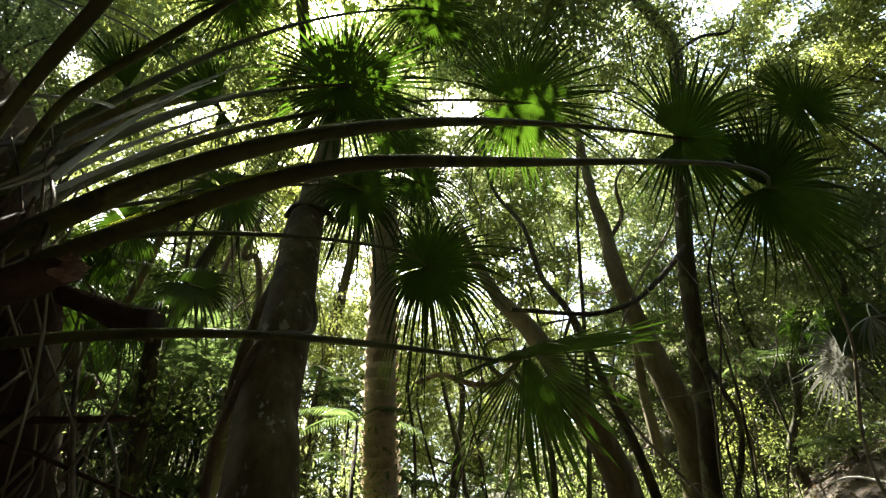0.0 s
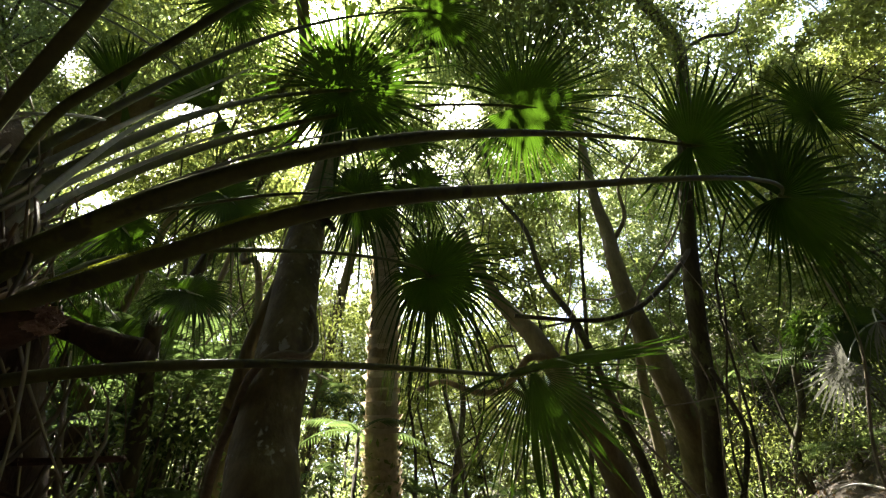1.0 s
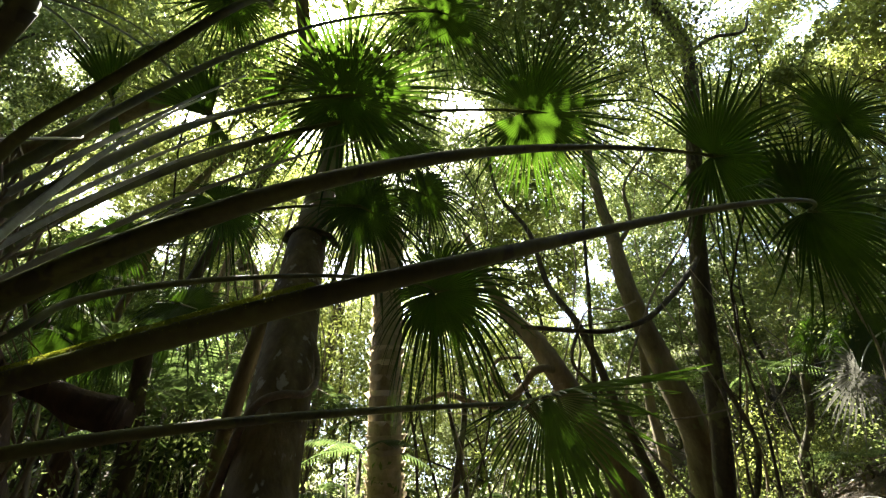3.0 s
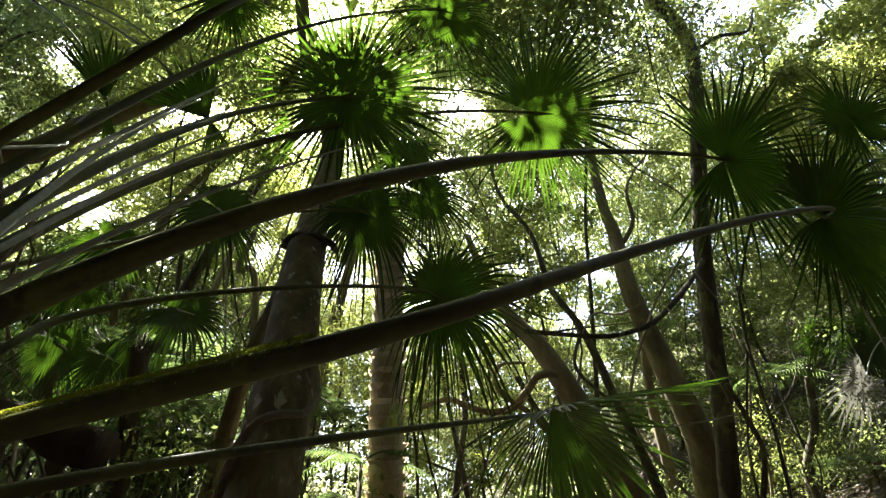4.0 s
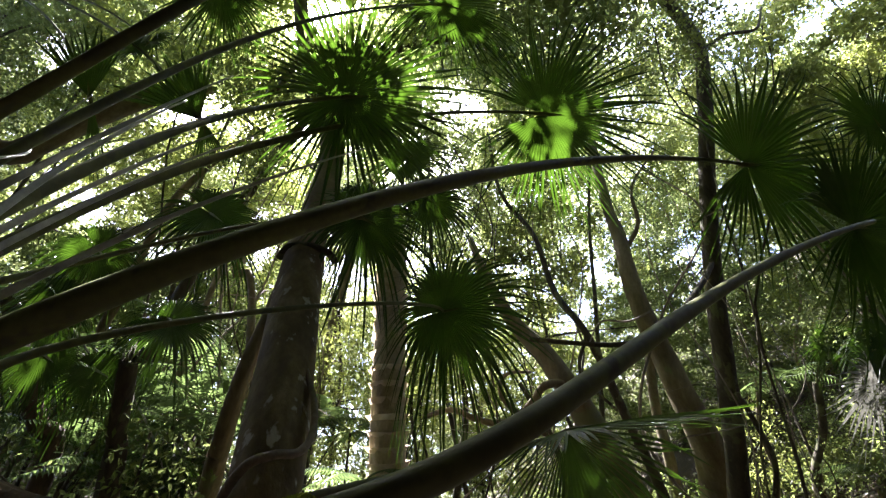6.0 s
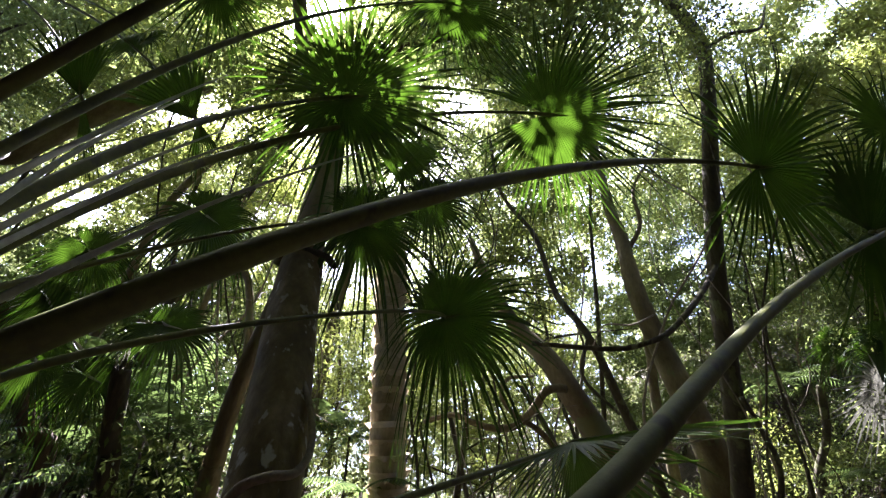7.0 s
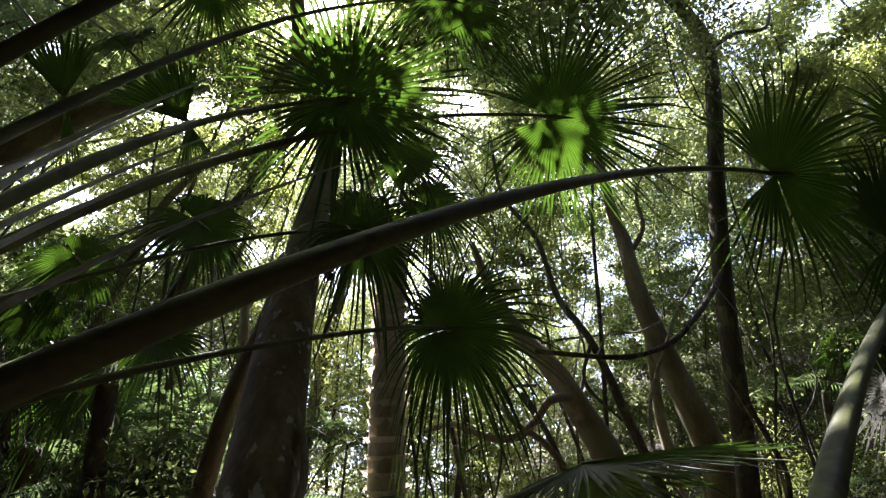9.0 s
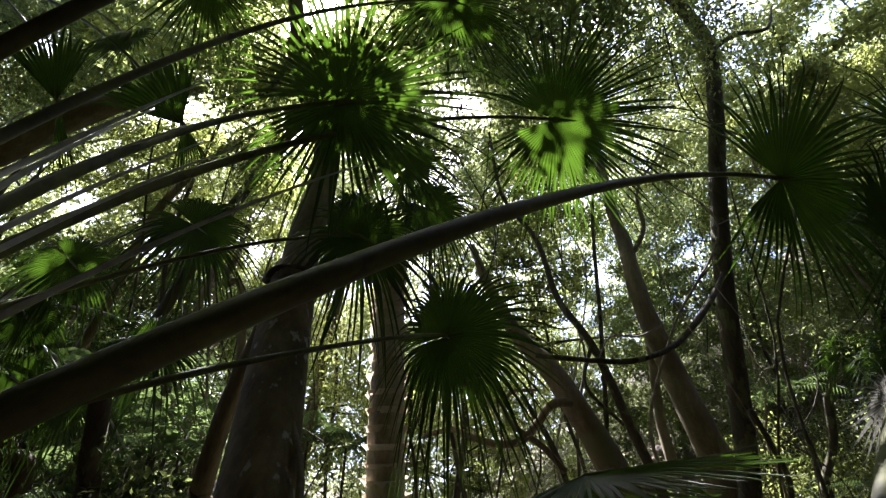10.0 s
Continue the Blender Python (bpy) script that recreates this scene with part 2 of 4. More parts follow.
def leaf_object(name, quads, mat, parent=None, label=""):
    n = len(quads)
    me = bpy.data.meshes.new(name)
    me.vertices.add(4 * n)
    me.vertices.foreach_set("co", quads.reshape(-1).astype(np.float32))
    me.loops.add(6 * n)
    o = np.arange(n)[:, None] * 4
    me.loops.foreach_set("vertex_index", (o + np.array([[0, 1, 2, 0, 2, 3]])).reshape(-1).astype(np.int32))
    me.polygons.add(2 * n)
    me.polygons.foreach_set("loop_start", np.arange(0, 6 * n, 3, dtype=np.int32))
    me.update(calc_edges=True)
    me.materials.append(mat)
    ob = new(name, me)
    if parent:
        ob.parent = parent
        at_world(ob)
    if label:
        ob["label"] = label
    return ob


def crown_centres(c, r, n, seed):
    rng = np.random.default_rng(seed)
    d = rng.normal(size=(n, 3))
    d /= np.linalg.norm(d, axis=1)[:, None]
    return np.array(c) + d * (rng.random((n, 1)) ** 0.4) * np.array(r)


# ---- the lie of the land ----
def land(x, y):
    """Height of the ground: a gully floor that climbs steeply to the right."""
    h = 0.5 * max(0.0, x - 1.5) ** 1.05 + 0.12 * max(0.0, -x - 2.5) + 0.02 * max(0.0, y - 3) + 0.32 * max(0.0, math.hypot(x, y) - 13)
    return h + 0.16 * noise.noise(Vector((x * 0.6, y * 0.6, 0))) + 0.05 * noise.noise(Vector((x * 2.3, y * 2.3, 4)))


EYE_PLACE = np.array((0.0, 0.0, EYE))
# directions of the holes in the canopy: way and size in degrees
OPENINGS = [
    ((-0.222, 0.432, 0.874), 3.8), ((0.056, 0.590, 0.805), 4.6), ((0.001, 0.640, 0.768), 2.2), ((-0.471, 0.522, 0.712), 3.5), ((0.413, 0.729, 0.545), 2.1), ((0.450, 0.683, 0.575), 1.7), ((-0.062, 0.821, 0.567), 1.6),
    ((-0.204, 0.833, 0.514), 3.0), ((0.518, 0.442, 0.732), 1.3), ((0.565, 0.366, 0.740), 1.0), ((-0.293, 0.601, 0.744), 2.2), ((-0.525, 0.688, 0.501), 2.8), ((-0.372, 0.761, 0.532), 2.2), ((-0.437, 0.788, 0.433), 1.3), ((0.328, 0.844, 0.424), 1.2),
    ((-0.609, 0.597, 0.522), 2.4), ((-0.609, 0.410, 0.679), 2.2), ((0.321, 0.790, 0.523), 1.1), ((0.020, 0.945, 0.326), 1.2), ((-0.161, 0.447, 0.880), 2.2), ((-0.010, 0.989, 0.147), 1.5), ((0.019, 0.973, 0.229), 1.4), ((0.389, 0.892, 0.230), 1.0), ((0.152, 0.834, 0.530), 1.4), ((-0.176, 0.905, 0.387), 1.5), ((0.542, 0.764, 0.349), 1.0), ((0.114, 0.956, 0.270), 1.2), ((0.263, 0.857, 0.444), 1.1), ((-0.263, 0.916, 0.304), 1.0), ((0.482, 0.702, 0.525), 1.2),
]


def thinned(centres, keep=0.2, rng=None):
    """Drops the clumps that would close an opening of the canopy."""
    rng = rng or random.Random(3)
    out = []
    for c in centres:
        d = np.array(c) - EYE_PLACE
        d /= np.linalg.norm(d)
        shut = any(np.dot(d, o) > math.cos(radians(a * (0.75 + 0.5 * noise.noise(Vector(d * 9))))) for o, a in OPENINGS)
        if not shut or rng.random() < keep:
            out.append(c)
    return out


step, reach = 0.4, 14
xs = np.arange(-reach, reach + 0.01, step)
far_ring = [-90, -45, -22]
axis_x = far_ring + list(xs) + [22, 45, 90]
gv = [(x, y, land(max(-30, min(30, x)), max(-30, min(30, y)))) for y in axis_x for x in axis_x]
nx = len(axis_x)
gf = [(j * nx + i, j * nx + i + 1, (j + 1) * nx + i + 1, (j + 1) * nx + i) for j in range(nx - 1) for i in range(nx - 1)]
tagged(mesh_object("ground", gv, gf, M_GROUND), "dark forest soil rising into a steep bank", "ground", kind="structure")

# ---- the near cabbage palm, whose long leaf stalks cross the view ----
palm = empty("cabbage_palm", (-1.36, 1.66, 0.0), "young cabbage palm with long arching stalks and dark fan leaves", "palm")
PALM_AXIS = [(-1.36, 1.66, -0.1), (-1.34, 1.62, 0.8), (-1.3, 1.46, 1.5), (-1.34, 1.16, 2.0), (-1.38, 0.98, 2.25), (-1.645, 1.076, 2.71), (-1.921, 1.019, 3.044)]
limb("trunk", PALM_AXIS, 0.2, 0.11, M_BOOT, palm, 18, 40, 0.25, "fibrous brown trunk wrapped in old leaf bases")

FRONDS = [  # stalk, half width at base and hub, blade midline, blade normal, radius, seed, droop
    ([(-0.752, 0.705, 1.901), (-0.073, 0.509, 2.004), (-0.111, 0.376, 1.909), (-0.144, 0.763, 2.085), (0.474, 1.048, 2.573), (1.583, 1.335, 2.949), (2.189, 2.175, 3.499)], 0.022, 0.0105, (0.900, 0.232, 0.106), (-0.100, -0.904, -0.286), 0.98, 11, 0.16, dict(taper=1.7, segments=66, spread=160, cup=0.2, limp=0.25, split=0.44)),
    ([(-1.182, 0.958, 2.092), (-0.559, 0.697, 2.251), (-0.232, 0.903, 2.678), (0.227, 1.395, 3.152), (0.872, 1.782, 3.693), (1.754, 2.163, 3.976)], 0.046, 0.012, (1.000, 0.132, 0.158), (0.000, -0.886, -0.397), 1.0, 12, 0.08, dict(segments=54, spread=150, cup=0.2, torn=0.06, limp=0.12, split=0.4)),
    ([(-1.372, 0.991, 2.055), (-1.852, 1.538, 3.060), (-0.832, 2.130, 4.554), (0.661, 2.474, 4.843)], 0.038, 0.013, (1.000, 0.081, 0.059), (0.000, -0.868, -0.507), 1.14, 13, 0.08, dict(segments=84, split=0.37, spread=162)),
    ([(-1.269, 0.902, 2.235), (-1.153, 1.212, 3.074), (-1.278, 1.552, 3.677), (-0.739, 1.918, 4.274)], 0.024, 0.012, (1.000, 0.103, 0.198), (0.000, -0.868, -0.507), 0.95, 14, 0.12, dict(segments=72)),
    ([(-1.088, 1.018, 1.850), (-0.605, 1.134, 2.007), (-0.095, 2.008, 2.244), (0.443, 2.732, 2.490)], 0.019, 0.010, (1.000, 0.050, 0.220), (0.100, 0.100, -0.980), 0.94, 15, 0.09, dict(segments=76, spread=165, limp=0.15, hang=0.4, fold=0.05, broken=-66, split=0.5, reach=(0.540, 2.757, 2.530))),
    ([(-1.148, 1.158, 2.257), (-1.205, 1.329, 2.501), (-0.165, 2.063, 3.007), (-0.132, 2.824, 3.280)], 0.013, 0.009, (1.000, 0.074, 0.239), (0.050, -0.850, -0.450), 0.9, 16, 0.24, dict(lop=0.36, segments=90, limp=0.25, split=0.41, spread=178, hang=0.7)),
    ([(-1.392, 0.917, 2.289), (-1.202, 1.185, 3.412), (-1.025, 1.444, 4.438), (-0.141, 1.840, 5.257)], 0.026, 0.009, (0.900, 0.301, 0.095), (0.000, -0.934, -0.246), 0.8, 17, 0.25, dict()),
    ([(-1.515, 0.963, 2.289), (-1.847, 1.662, 2.665), (-1.311, 1.900, 3.357), (-0.642, 2.362, 3.680)], 0.020, 0.010, (0.800, 0.397, -0.206), (0.100, -0.941, -0.066), 0.72, 19, 0.35, dict(limp=0.3)),
    ([(-0.989, 0.732, 2.521), (-0.678, 0.665, 2.787), (-0.587, 0.643, 3.016), (-0.664, 0.819, 3.229)], 0.014, 0.010, (-0.100, -0.345, 0.985), (0.100, -0.904, -0.286), 0.6, 18, 0.0, dict(spread=55, segments=33)),
    ([(-0.929, 0.643, 1.977), (-0.734, 0.459, 1.950), (-0.552, 0.349, 1.956), (-0.406, 0.251, 2.055)], 0.011, 0.009, (-0.600, -0.632, 0.530), (0.500, -0.779, 0.052), 0.45, 20, 0.0, dict(spread=45, segments=27)),

]


def frond(owner, stalk, r0, r1, midline, normal, radius, seed, droop, mat=None, blade_mat=None, root=None, reach=None, taper=1.3, **kw):
    path = bezier(stalk, 48)
    if reach is not None:  # the last stretch, under the blade
        path = np.vstack([path, path[-1] + np.outer(np.linspace(0.1, 1, 10), np.array(reach) - path[-1])])
    if root is not None:  # the sheath that joins the stalk to the trunk
        back = path[0] - path[1]
        turn = path[0] + back / np.linalg.norm(back) * 0.2
        path = np.vstack([bezier([np.array(root), turn, path[0]], 12)[:-1], path])
    s = np.linspace(0, 1, len(path))
    v, f = tube(path, r1 + (r0 - r1) * (1 - s) ** taper, 14, 0.92, 0.05, seed, 0.25)
    st = at_world(mesh_object("leaf_stalk", v, f, mat or M_PETIOLE, owner))
    hub = path[-1]
    knob = tube([hub - (path[-1] - path[-3]) * 0.5, hub, hub + np.array(midline) * 0.05, hub + np.array(midline) * 0.16], [r1, r1 * 1.25, r1 * 0.9, r1 * 0.2], 8)
    at_world(mesh_object("hub", *knob, mat or M_PETIOLE, st))
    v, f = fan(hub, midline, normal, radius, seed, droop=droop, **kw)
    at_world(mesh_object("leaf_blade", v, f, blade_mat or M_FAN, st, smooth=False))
    return st


for stalk, r0, r1, mid, nor, rad, seed, droop, kw in FRONDS:
    frond(palm, stalk, r0, r1, mid, nor, rad, seed, droop, root=(-1.4, 1.1, min(2.15, stalk[0][2] - 0.3)), **kw)

# moss along the upper side of the lowest long stalk, coloured as if sunlit
rng = np.random.default_rng(51)
mossy = bezier(FRONDS[0][0], 400)[4:84]
pick = rng.integers(0, len(mossy), 40000)
across = np.array((0.35, 0.93, 0.0))
turn = rng.normal(0, 0.55, 40000)
half = 0.0125 + 0.01 * (1 - pick / 400) ** 1.7
tuft = mossy[pick] + across * (np.sin(turn) * half)[:, None] + np.array((0, 0, 1.0)) * (np.cos(turn) * half * 0.85)[:, None]
palm_stalk = [c for c in palm.children if c.name.startswith("leaf_stalk")][0]
leaf_object("moss", foliage(tuft, 1, (0.001, 0.001, 0.001), 0.0026, 52, -1.2), M_SUNLIT_MOSS, palm_stalk, "yellow-green moss with the sunlit rim put into its colour")

# dead stalks and torn leaf bases of the near palm
STRAPS = [[(-1.162, 0.919, 2.229), (-1.193, 1.029, 2.684), (-1.224, 1.185, 3.083), (-1.210, 1.382, 3.508)], [(-1.241, 0.974, 2.216), (-1.270, 1.062, 2.742), (-1.242, 1.255, 3.083), (-1.104, 1.425, 3.473)], [(-1.113, 0.730, 2.448), (-1.071, 1.067, 2.887), (-1.572, 1.174, 2.862), (-1.491, 1.285, 3.399)], [(-1.336, 0.960, 2.118), (-1.398, 1.209, 2.638), (-1.305, 1.460, 3.168), (-1.066, 1.705, 3.674)], [(-1.300, 0.929, 2.181), (-1.305, 1.134, 2.650), (-1.246, 1.343, 3.104), (-1.113, 1.552, 3.531)], [(-1.331, 0.909, 2.262), (-1.257, 1.065, 2.768), (-1.180, 1.224, 3.245), (-1.072, 1.390, 3.694)], [(-1.287, 0.976, 2.072), (-1.136, 1.094, 2.482), (-0.879, 1.312, 2.960), (-0.495, 1.588, 3.455)]]
for i, s in enumerate(STRAPS):
    path = bezier(s, 30)
    v, f = tube(path, np.linspace(0.015, 0.003, 30), 8, 0.3, 0.05, i)
    at_world(mesh_object("dead_strap", v, f, M_STRAP, palm, "silvery dead leaf strap"))
STUBS = [  # path, radii, label
    ([(-1.144, 0.853, 1.842), (-0.790, 0.690, 1.812), (-0.691, 0.648, 1.818), (-0.638, 0.634, 1.821)], (0.042, 0.035, 0.028, 0.024), "red-brown leaf base broken off with a torn pale end"),
    ([(-1.481, 1.139, 2.207), (-1.202, 1.196, 2.107), (-1.059, 1.218, 2.06), (-0.971, 1.228, 2.029), (-0.886, 1.237, 2.016)], (0.03, 0.034, 0.046, 0.054, 0.056), "dark rotting leaf base with a blunt end"),
    ([(-1.384, 1.247, 1.725), (-1.108, 1.243, 1.731), (-0.970, 1.242, 1.733), (-0.843, 1.248, 1.740)], (0.024, 0.022, 0.02, 0.016), "red-brown dead stalk"),
    ([(-1.209, 1.214, 1.686), (-1.062, 1.240, 1.650), (-0.938, 1.285, 1.604), (-0.789, 1.352, 1.547)], (0.014, 0.016, 0.016, 0.014), "bent brown dead stalk"),
]
for i, (pts, rr, lab) in enumerate(STUBS):
    path = spline(pts, 26)
    v, f = tube(path, np.interp(np.linspace(0, 1, 26), np.linspace(0, 1, len(rr)), rr), 20, 0.85 if i == 1 else 0.5, 0.55, 40 + i, 0.3 if i == 1 else 0.6)
    st = at_world(mesh_object("leaf_base", v, f, M_BOOT, palm, lab))
    if i < 1:
        rng = random.Random(i)
        end, way = path[-1], path[-1] - path[-3]
        way /= np.linalg.norm(way)
        shreds = []
        for k in range(150):
            o = np.array([rng.uniform(-1, 1) for _ in range(3)]) * rr[-1] * 0.7
            o = o - way * np.dot(o, way)
            bend = np.array([rng.gauss(0, 1) for _ in range(3)]) * 0.004
            shreds.append(tube([end + o - way * 0.02, end + o + way * 0.004, end + o + bend + way * rng.uniform(0.005, 0.012)], [0.0035, 0.003, 0.0015], 4))
        at_world(mesh_object("torn_end", *joined(shreds), M_BOOT_END, st, "torn fibrous end"))
# dry ribbons that hang round the trunk
rng = random.Random(5)
ribbons = []
axis = spline(PALM_AXIS, 60)
for k in range(380):
    a = rng.uniform(0, 2 * math.pi)
    c = axis[rng.randrange(14, 60)]
    r = rng.uniform(0.14, 0.30)
    top = c + np.array((math.cos(a) * r, math.sin(a) * r, 0))
    L = rng.uniform(0.25, 0.8)
    lean = np.array((rng.uniform(-0.7, 0.7), rng.uniform(-0.7, 0.7), -1.0))
    mid = top + lean * L * 0.5 + np.array((math.cos(a), math.sin(a), 0)) * rng.uniform(-0.05, 0.12)
    ribbons.append(tube(spline([top, mid, top + lean * L], 6), [0.004, 0.007, 0.008, 0.007, 0.005, 0.002], 4, 0.3))
at_world(mesh_object("dry_skirt", *joined(ribbons), M_FAN_DEAD, palm, "dry brown ribbons of old leaves"))


# ---- other palms ----
def palm_thing(name, label, axis_points, r0, r1, mat, fronds, blade_mat=None, stalk_mat=None):
    x, y, z = axis_points[0]
    ground = land(x, y)
    p = empty(name, (x, y, ground), label, "palm")
    limb("trunk", [(x, y, ground - 0.1)] + list(axis_points), r0, r1, mat, p, 14, 30, 0.15)
    crown = np.array(axis_points[-1])
    for hub, midl, nor, rad, seed, droop, *more in fronds:
        h = np.array(hub)
        c1 = crown + (h - crown) * 0.35 + np.array((0, 0, 0.18 * np.linalg.norm(h - crown)))
        c2 = crown + (h - crown) * 0.75 + np.array((0, 0, 0.16 * np.linalg.norm(h - crown)))
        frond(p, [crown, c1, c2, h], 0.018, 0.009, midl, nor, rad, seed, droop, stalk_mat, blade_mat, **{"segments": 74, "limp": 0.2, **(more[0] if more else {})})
    return p


palm_thing("cabbage_palm", "shaded cabbage palm behind the stalks with drooping fans", [(-3.060, 3.870, 2.454), (-3.200, 3.763, 2.788), (-3.428, 3.550, 3.276), (-3.619, 3.412, 3.655)], 0.075, 0.06, M_BOOT, [
    ((-1.898, 2.840, 4.095), (0.600, 0.456, -0.287), (0.100, -0.926, 0.254), 0.74, 31, 0.32),
    ((-2.847, 3.080, 3.944), (0.500, 0.492, -0.508), (0.100, -0.919, 0.074), 0.58, 32, 0.35),
    ((-2.983, 3.120, 3.538), (0.500, 0.389, -0.706), (0.100, -0.919, 0.074), 0.5, 33, 0.4),
    ((-2.256, 3.397, 3.473), (0.900, 0.338, -0.125), (0.100, -0.875, 0.353), 0.7, 34, 0.35),
    ((-2.688, 3.428, 3.086), (0.800, 0.375, -0.346), (0.100, -0.897, 0.214), 0.5, 35, 0.4),
    ((-2.355, 4.070, 2.597), (0.150, 0.610, -0.669), (0.100, -0.919, 0.074), 0.6, 36, 0.5), ((-3.195, 3.497, 3.232), (0.600, 0.434, -0.427), (0.100, -0.897, 0.214), 0.55, 37, 0.4),
], stalk_mat=M_STRAP)
palm_thing("cabbage_palm", "tall cabbage palm whose fans hang from above", [(-5.369, 3.292, 3.769), (-5.274, 2.808, 4.814), (-5.495, 2.471, 6.002), (-5.445, 2.270, 6.640)], 0.14, 0.1, M_BOOT, [
    ((-1.799, 2.205, 4.404), (-0.550, -0.360, 0.666), (0.200, -0.846, -0.367), 0.6, 41, 0.05, dict(spread=42, segments=18, split=0.6)),
    ((-1.784, 2.209, 4.398), (0.150, 0.610, -0.669), (0.200, -0.787, -0.448), 0.42, 46, 0.05, dict(spread=26, segments=12)),
    ((-2.319, 1.939, 4.268), (-0.120, -0.448, 0.787), (0.200, -0.787, -0.448), 0.5, 42, 0.05, dict(spread=36, segments=16, split=0.6)),
    ((-2.309, 1.947, 4.257), (0.000, 0.610, -0.669), (0.200, -0.787, -0.448), 0.6, 47, 0.05, dict(spread=10, segments=8)),
    ((-1.72, 1.732, 5.238), (0.300, 0.632, -0.530), (0.100, -0.787, -0.448), 0.55, 43, 0.2),
    ((-2.620, 2.301, 5.504), (-0.400, 0.301, 0.095), (0.200, -0.897, 0.214), 0.5, 44, 0.3),
])
RIGHT = [
    ((5.786, 5.389, 4.190), (0.100, 0.477, -0.827), (0.200, -0.827, -0.477), 0.6, 61, 0.25, dict(spread=70, segments=20, torn=0.3)),
    ((5.870, 6.180, 3.953), (-0.500, 0.331, -0.625), (0.200, -0.857, -0.437), 1.1, 51, 0.14, dict(spread=112, segments=38, limp=0.2)),
]
palm_thing("dry_palm", "palm on the bank with withered grey fans", [(7.358, 7.232, 3.184), (7.286, 6.707, 4.077), (7.028, 6.377, 4.701)], 0.14, 0.1, M_BOOT, RIGHT, M_FAN_DRY, M_STRAP)
palm_thing("cabbage_palm", "green palm on the bank among dense undergrowth", [(5.971, 8.194, 3.052), (6.168, 7.840, 3.709), (6.129, 7.474, 4.383)], 0.06, 0.06, M_DARKBARK, [
    ((6.165, 6.912, 4.816), (0.100, -0.411, 0.566), (0.000, -1.000, 0.015), 0.9, 54, 0.3), ((6.711, 6.647, 4.841), (0.600, -0.176, 0.243), (0.000, -1.000, 0.015), 0.9, 55, 0.4), ((6.357, 6.429, 4.542), (-0.700, 0.095, -0.301), (0.100, -0.941, -0.066), 0.95, 56, 0.4),
])
palm_thing("cabbage_palm", "dark young palm with upright fans", [(4.210, 3.544, 2.602), (4.197, 3.178, 3.307), (4.212, 2.779, 4.059)], 0.1, 0.08, M_BOOT, [
    ((3.046, 2.327, 4.561), (-0.200, -0.191, 0.603), (0.000, -0.882, -0.147), 0.7, 58, 0.15),
])


# ---- trees ----
def tree(name, label, points, r0, r1, mat, power=1.0, sides=16, wobble=0.12, part_label="", n=40):
    """A thing with a trunk that starts in the ground below its lowest given point."""
    x, y, z = points[0]
    drop = z - land(x, y)
    lean = np.array(points[0]) - np.array(points[1])
    run = lean[:2] / max(0.2, abs(lean[2])) * 0.7 * max(0.0, drop)
    run *= min(1.0, 0.9 / (np.linalg.norm(run) + 1e-9))
    bx, by = x + run[0], y + run[1]
    base = (bx, by, land(bx, by) - 0.1)
    t = empty(name, (bx, by, land(bx, by)), label, "tree")
    pts = ([base] if drop > 0.3 else []) + list(points)
    limb("trunk", pts, r0, r1, mat, t, sides, n, wobble, part_label, power)
    return t


big = tree("smooth_barked_tree", "leaning brown tree with smooth lichen-spotted bark and a vine", [(-0.614, 1.705, 1.521), (-0.705, 1.825, 1.882), (-0.748, 1.931, 2.281), (-0.865, 2.182, 2.906), (-0.945, 2.355, 3.433)], 0.135, 0.112, M_SMOOTH, 1.0, 24, 0.07)
limb("upper_trunk", [(-0.930, 2.351, 3.353), (-0.971, 2.468, 3.788), (-1.015, 2.663, 4.540), (-1.261, 2.872, 5.613), (-1.677, 3.002, 6.625), (-2.106, 2.817, 8.581)], 0.1, 0.08, M_GREYBARK, big, 18, 30, 0.1, "paler narrower upper trunk")
limb("collar", [(-1.056, 2.301, 3.337), (-1.003, 2.248, 3.376), (-0.897, 2.243, 3.382), (-0.794, 2.296, 3.378), (-0.762, 2.379, 3.366)], 0.022, 0.02, M_DARKBARK, big, 10, 20, 0.4, "dark ridge of healed bark")
vine = [(-0.876, 1.905, 1.535), (-0.896, 1.874, 1.678), (-0.886, 1.837, 1.832), (-0.840, 1.792, 1.996), (-0.807, 1.756, 2.113), (-0.749, 1.736, 2.192), (-0.673, 1.739, 2.222), (-0.612, 1.798, 2.242), (-0.599, 1.875, 2.324), (-0.640, 1.943, 2.468), (-0.747, 2.048, 2.665)]
limb("limb", [(-1.657, 3.036, 7.089), (-1.987, 3.398, 6.761), (-2.404, 3.756, 6.778), (-3.161, 4.188, 7.544)], 0.04, 0.015, M_DARKBARK, big, 8, 24, 0.2)
# bough added out of sight behind a fan blade, to keep sun off it
leaf_object("leafy_bough", foliage(crown_centres((-1.05, 2.4, 5.2), (0.34, 0.3, 0.3), 13, 79), 60, (0.18, 0.18, 0.15), 0.09, 79), M_BROAD, big, "added bough of small glossy leaves that shades a fan blade")
limb("vine", vine, 0.02, 0.012, M_VINE, big, 10, 60, 0.2, "pale woody vine coiled round the trunk")

tree("slim_tree", "tan slender stem leaning behind the lichen-spotted tree", [(-1.726, 3.67, 2.293), (-1.667, 3.539, 2.564), (-1.61, 3.438, 2.878), (-1.559, 3.397, 3.192), (-1.5, 3.443, 3.644), (-1.402, 3.439, 4.339), (-1.345, 3.439, 5.199)], 0.075, 0.05, M_GREYBARK, 1.0, 12, 0.15, n=30)

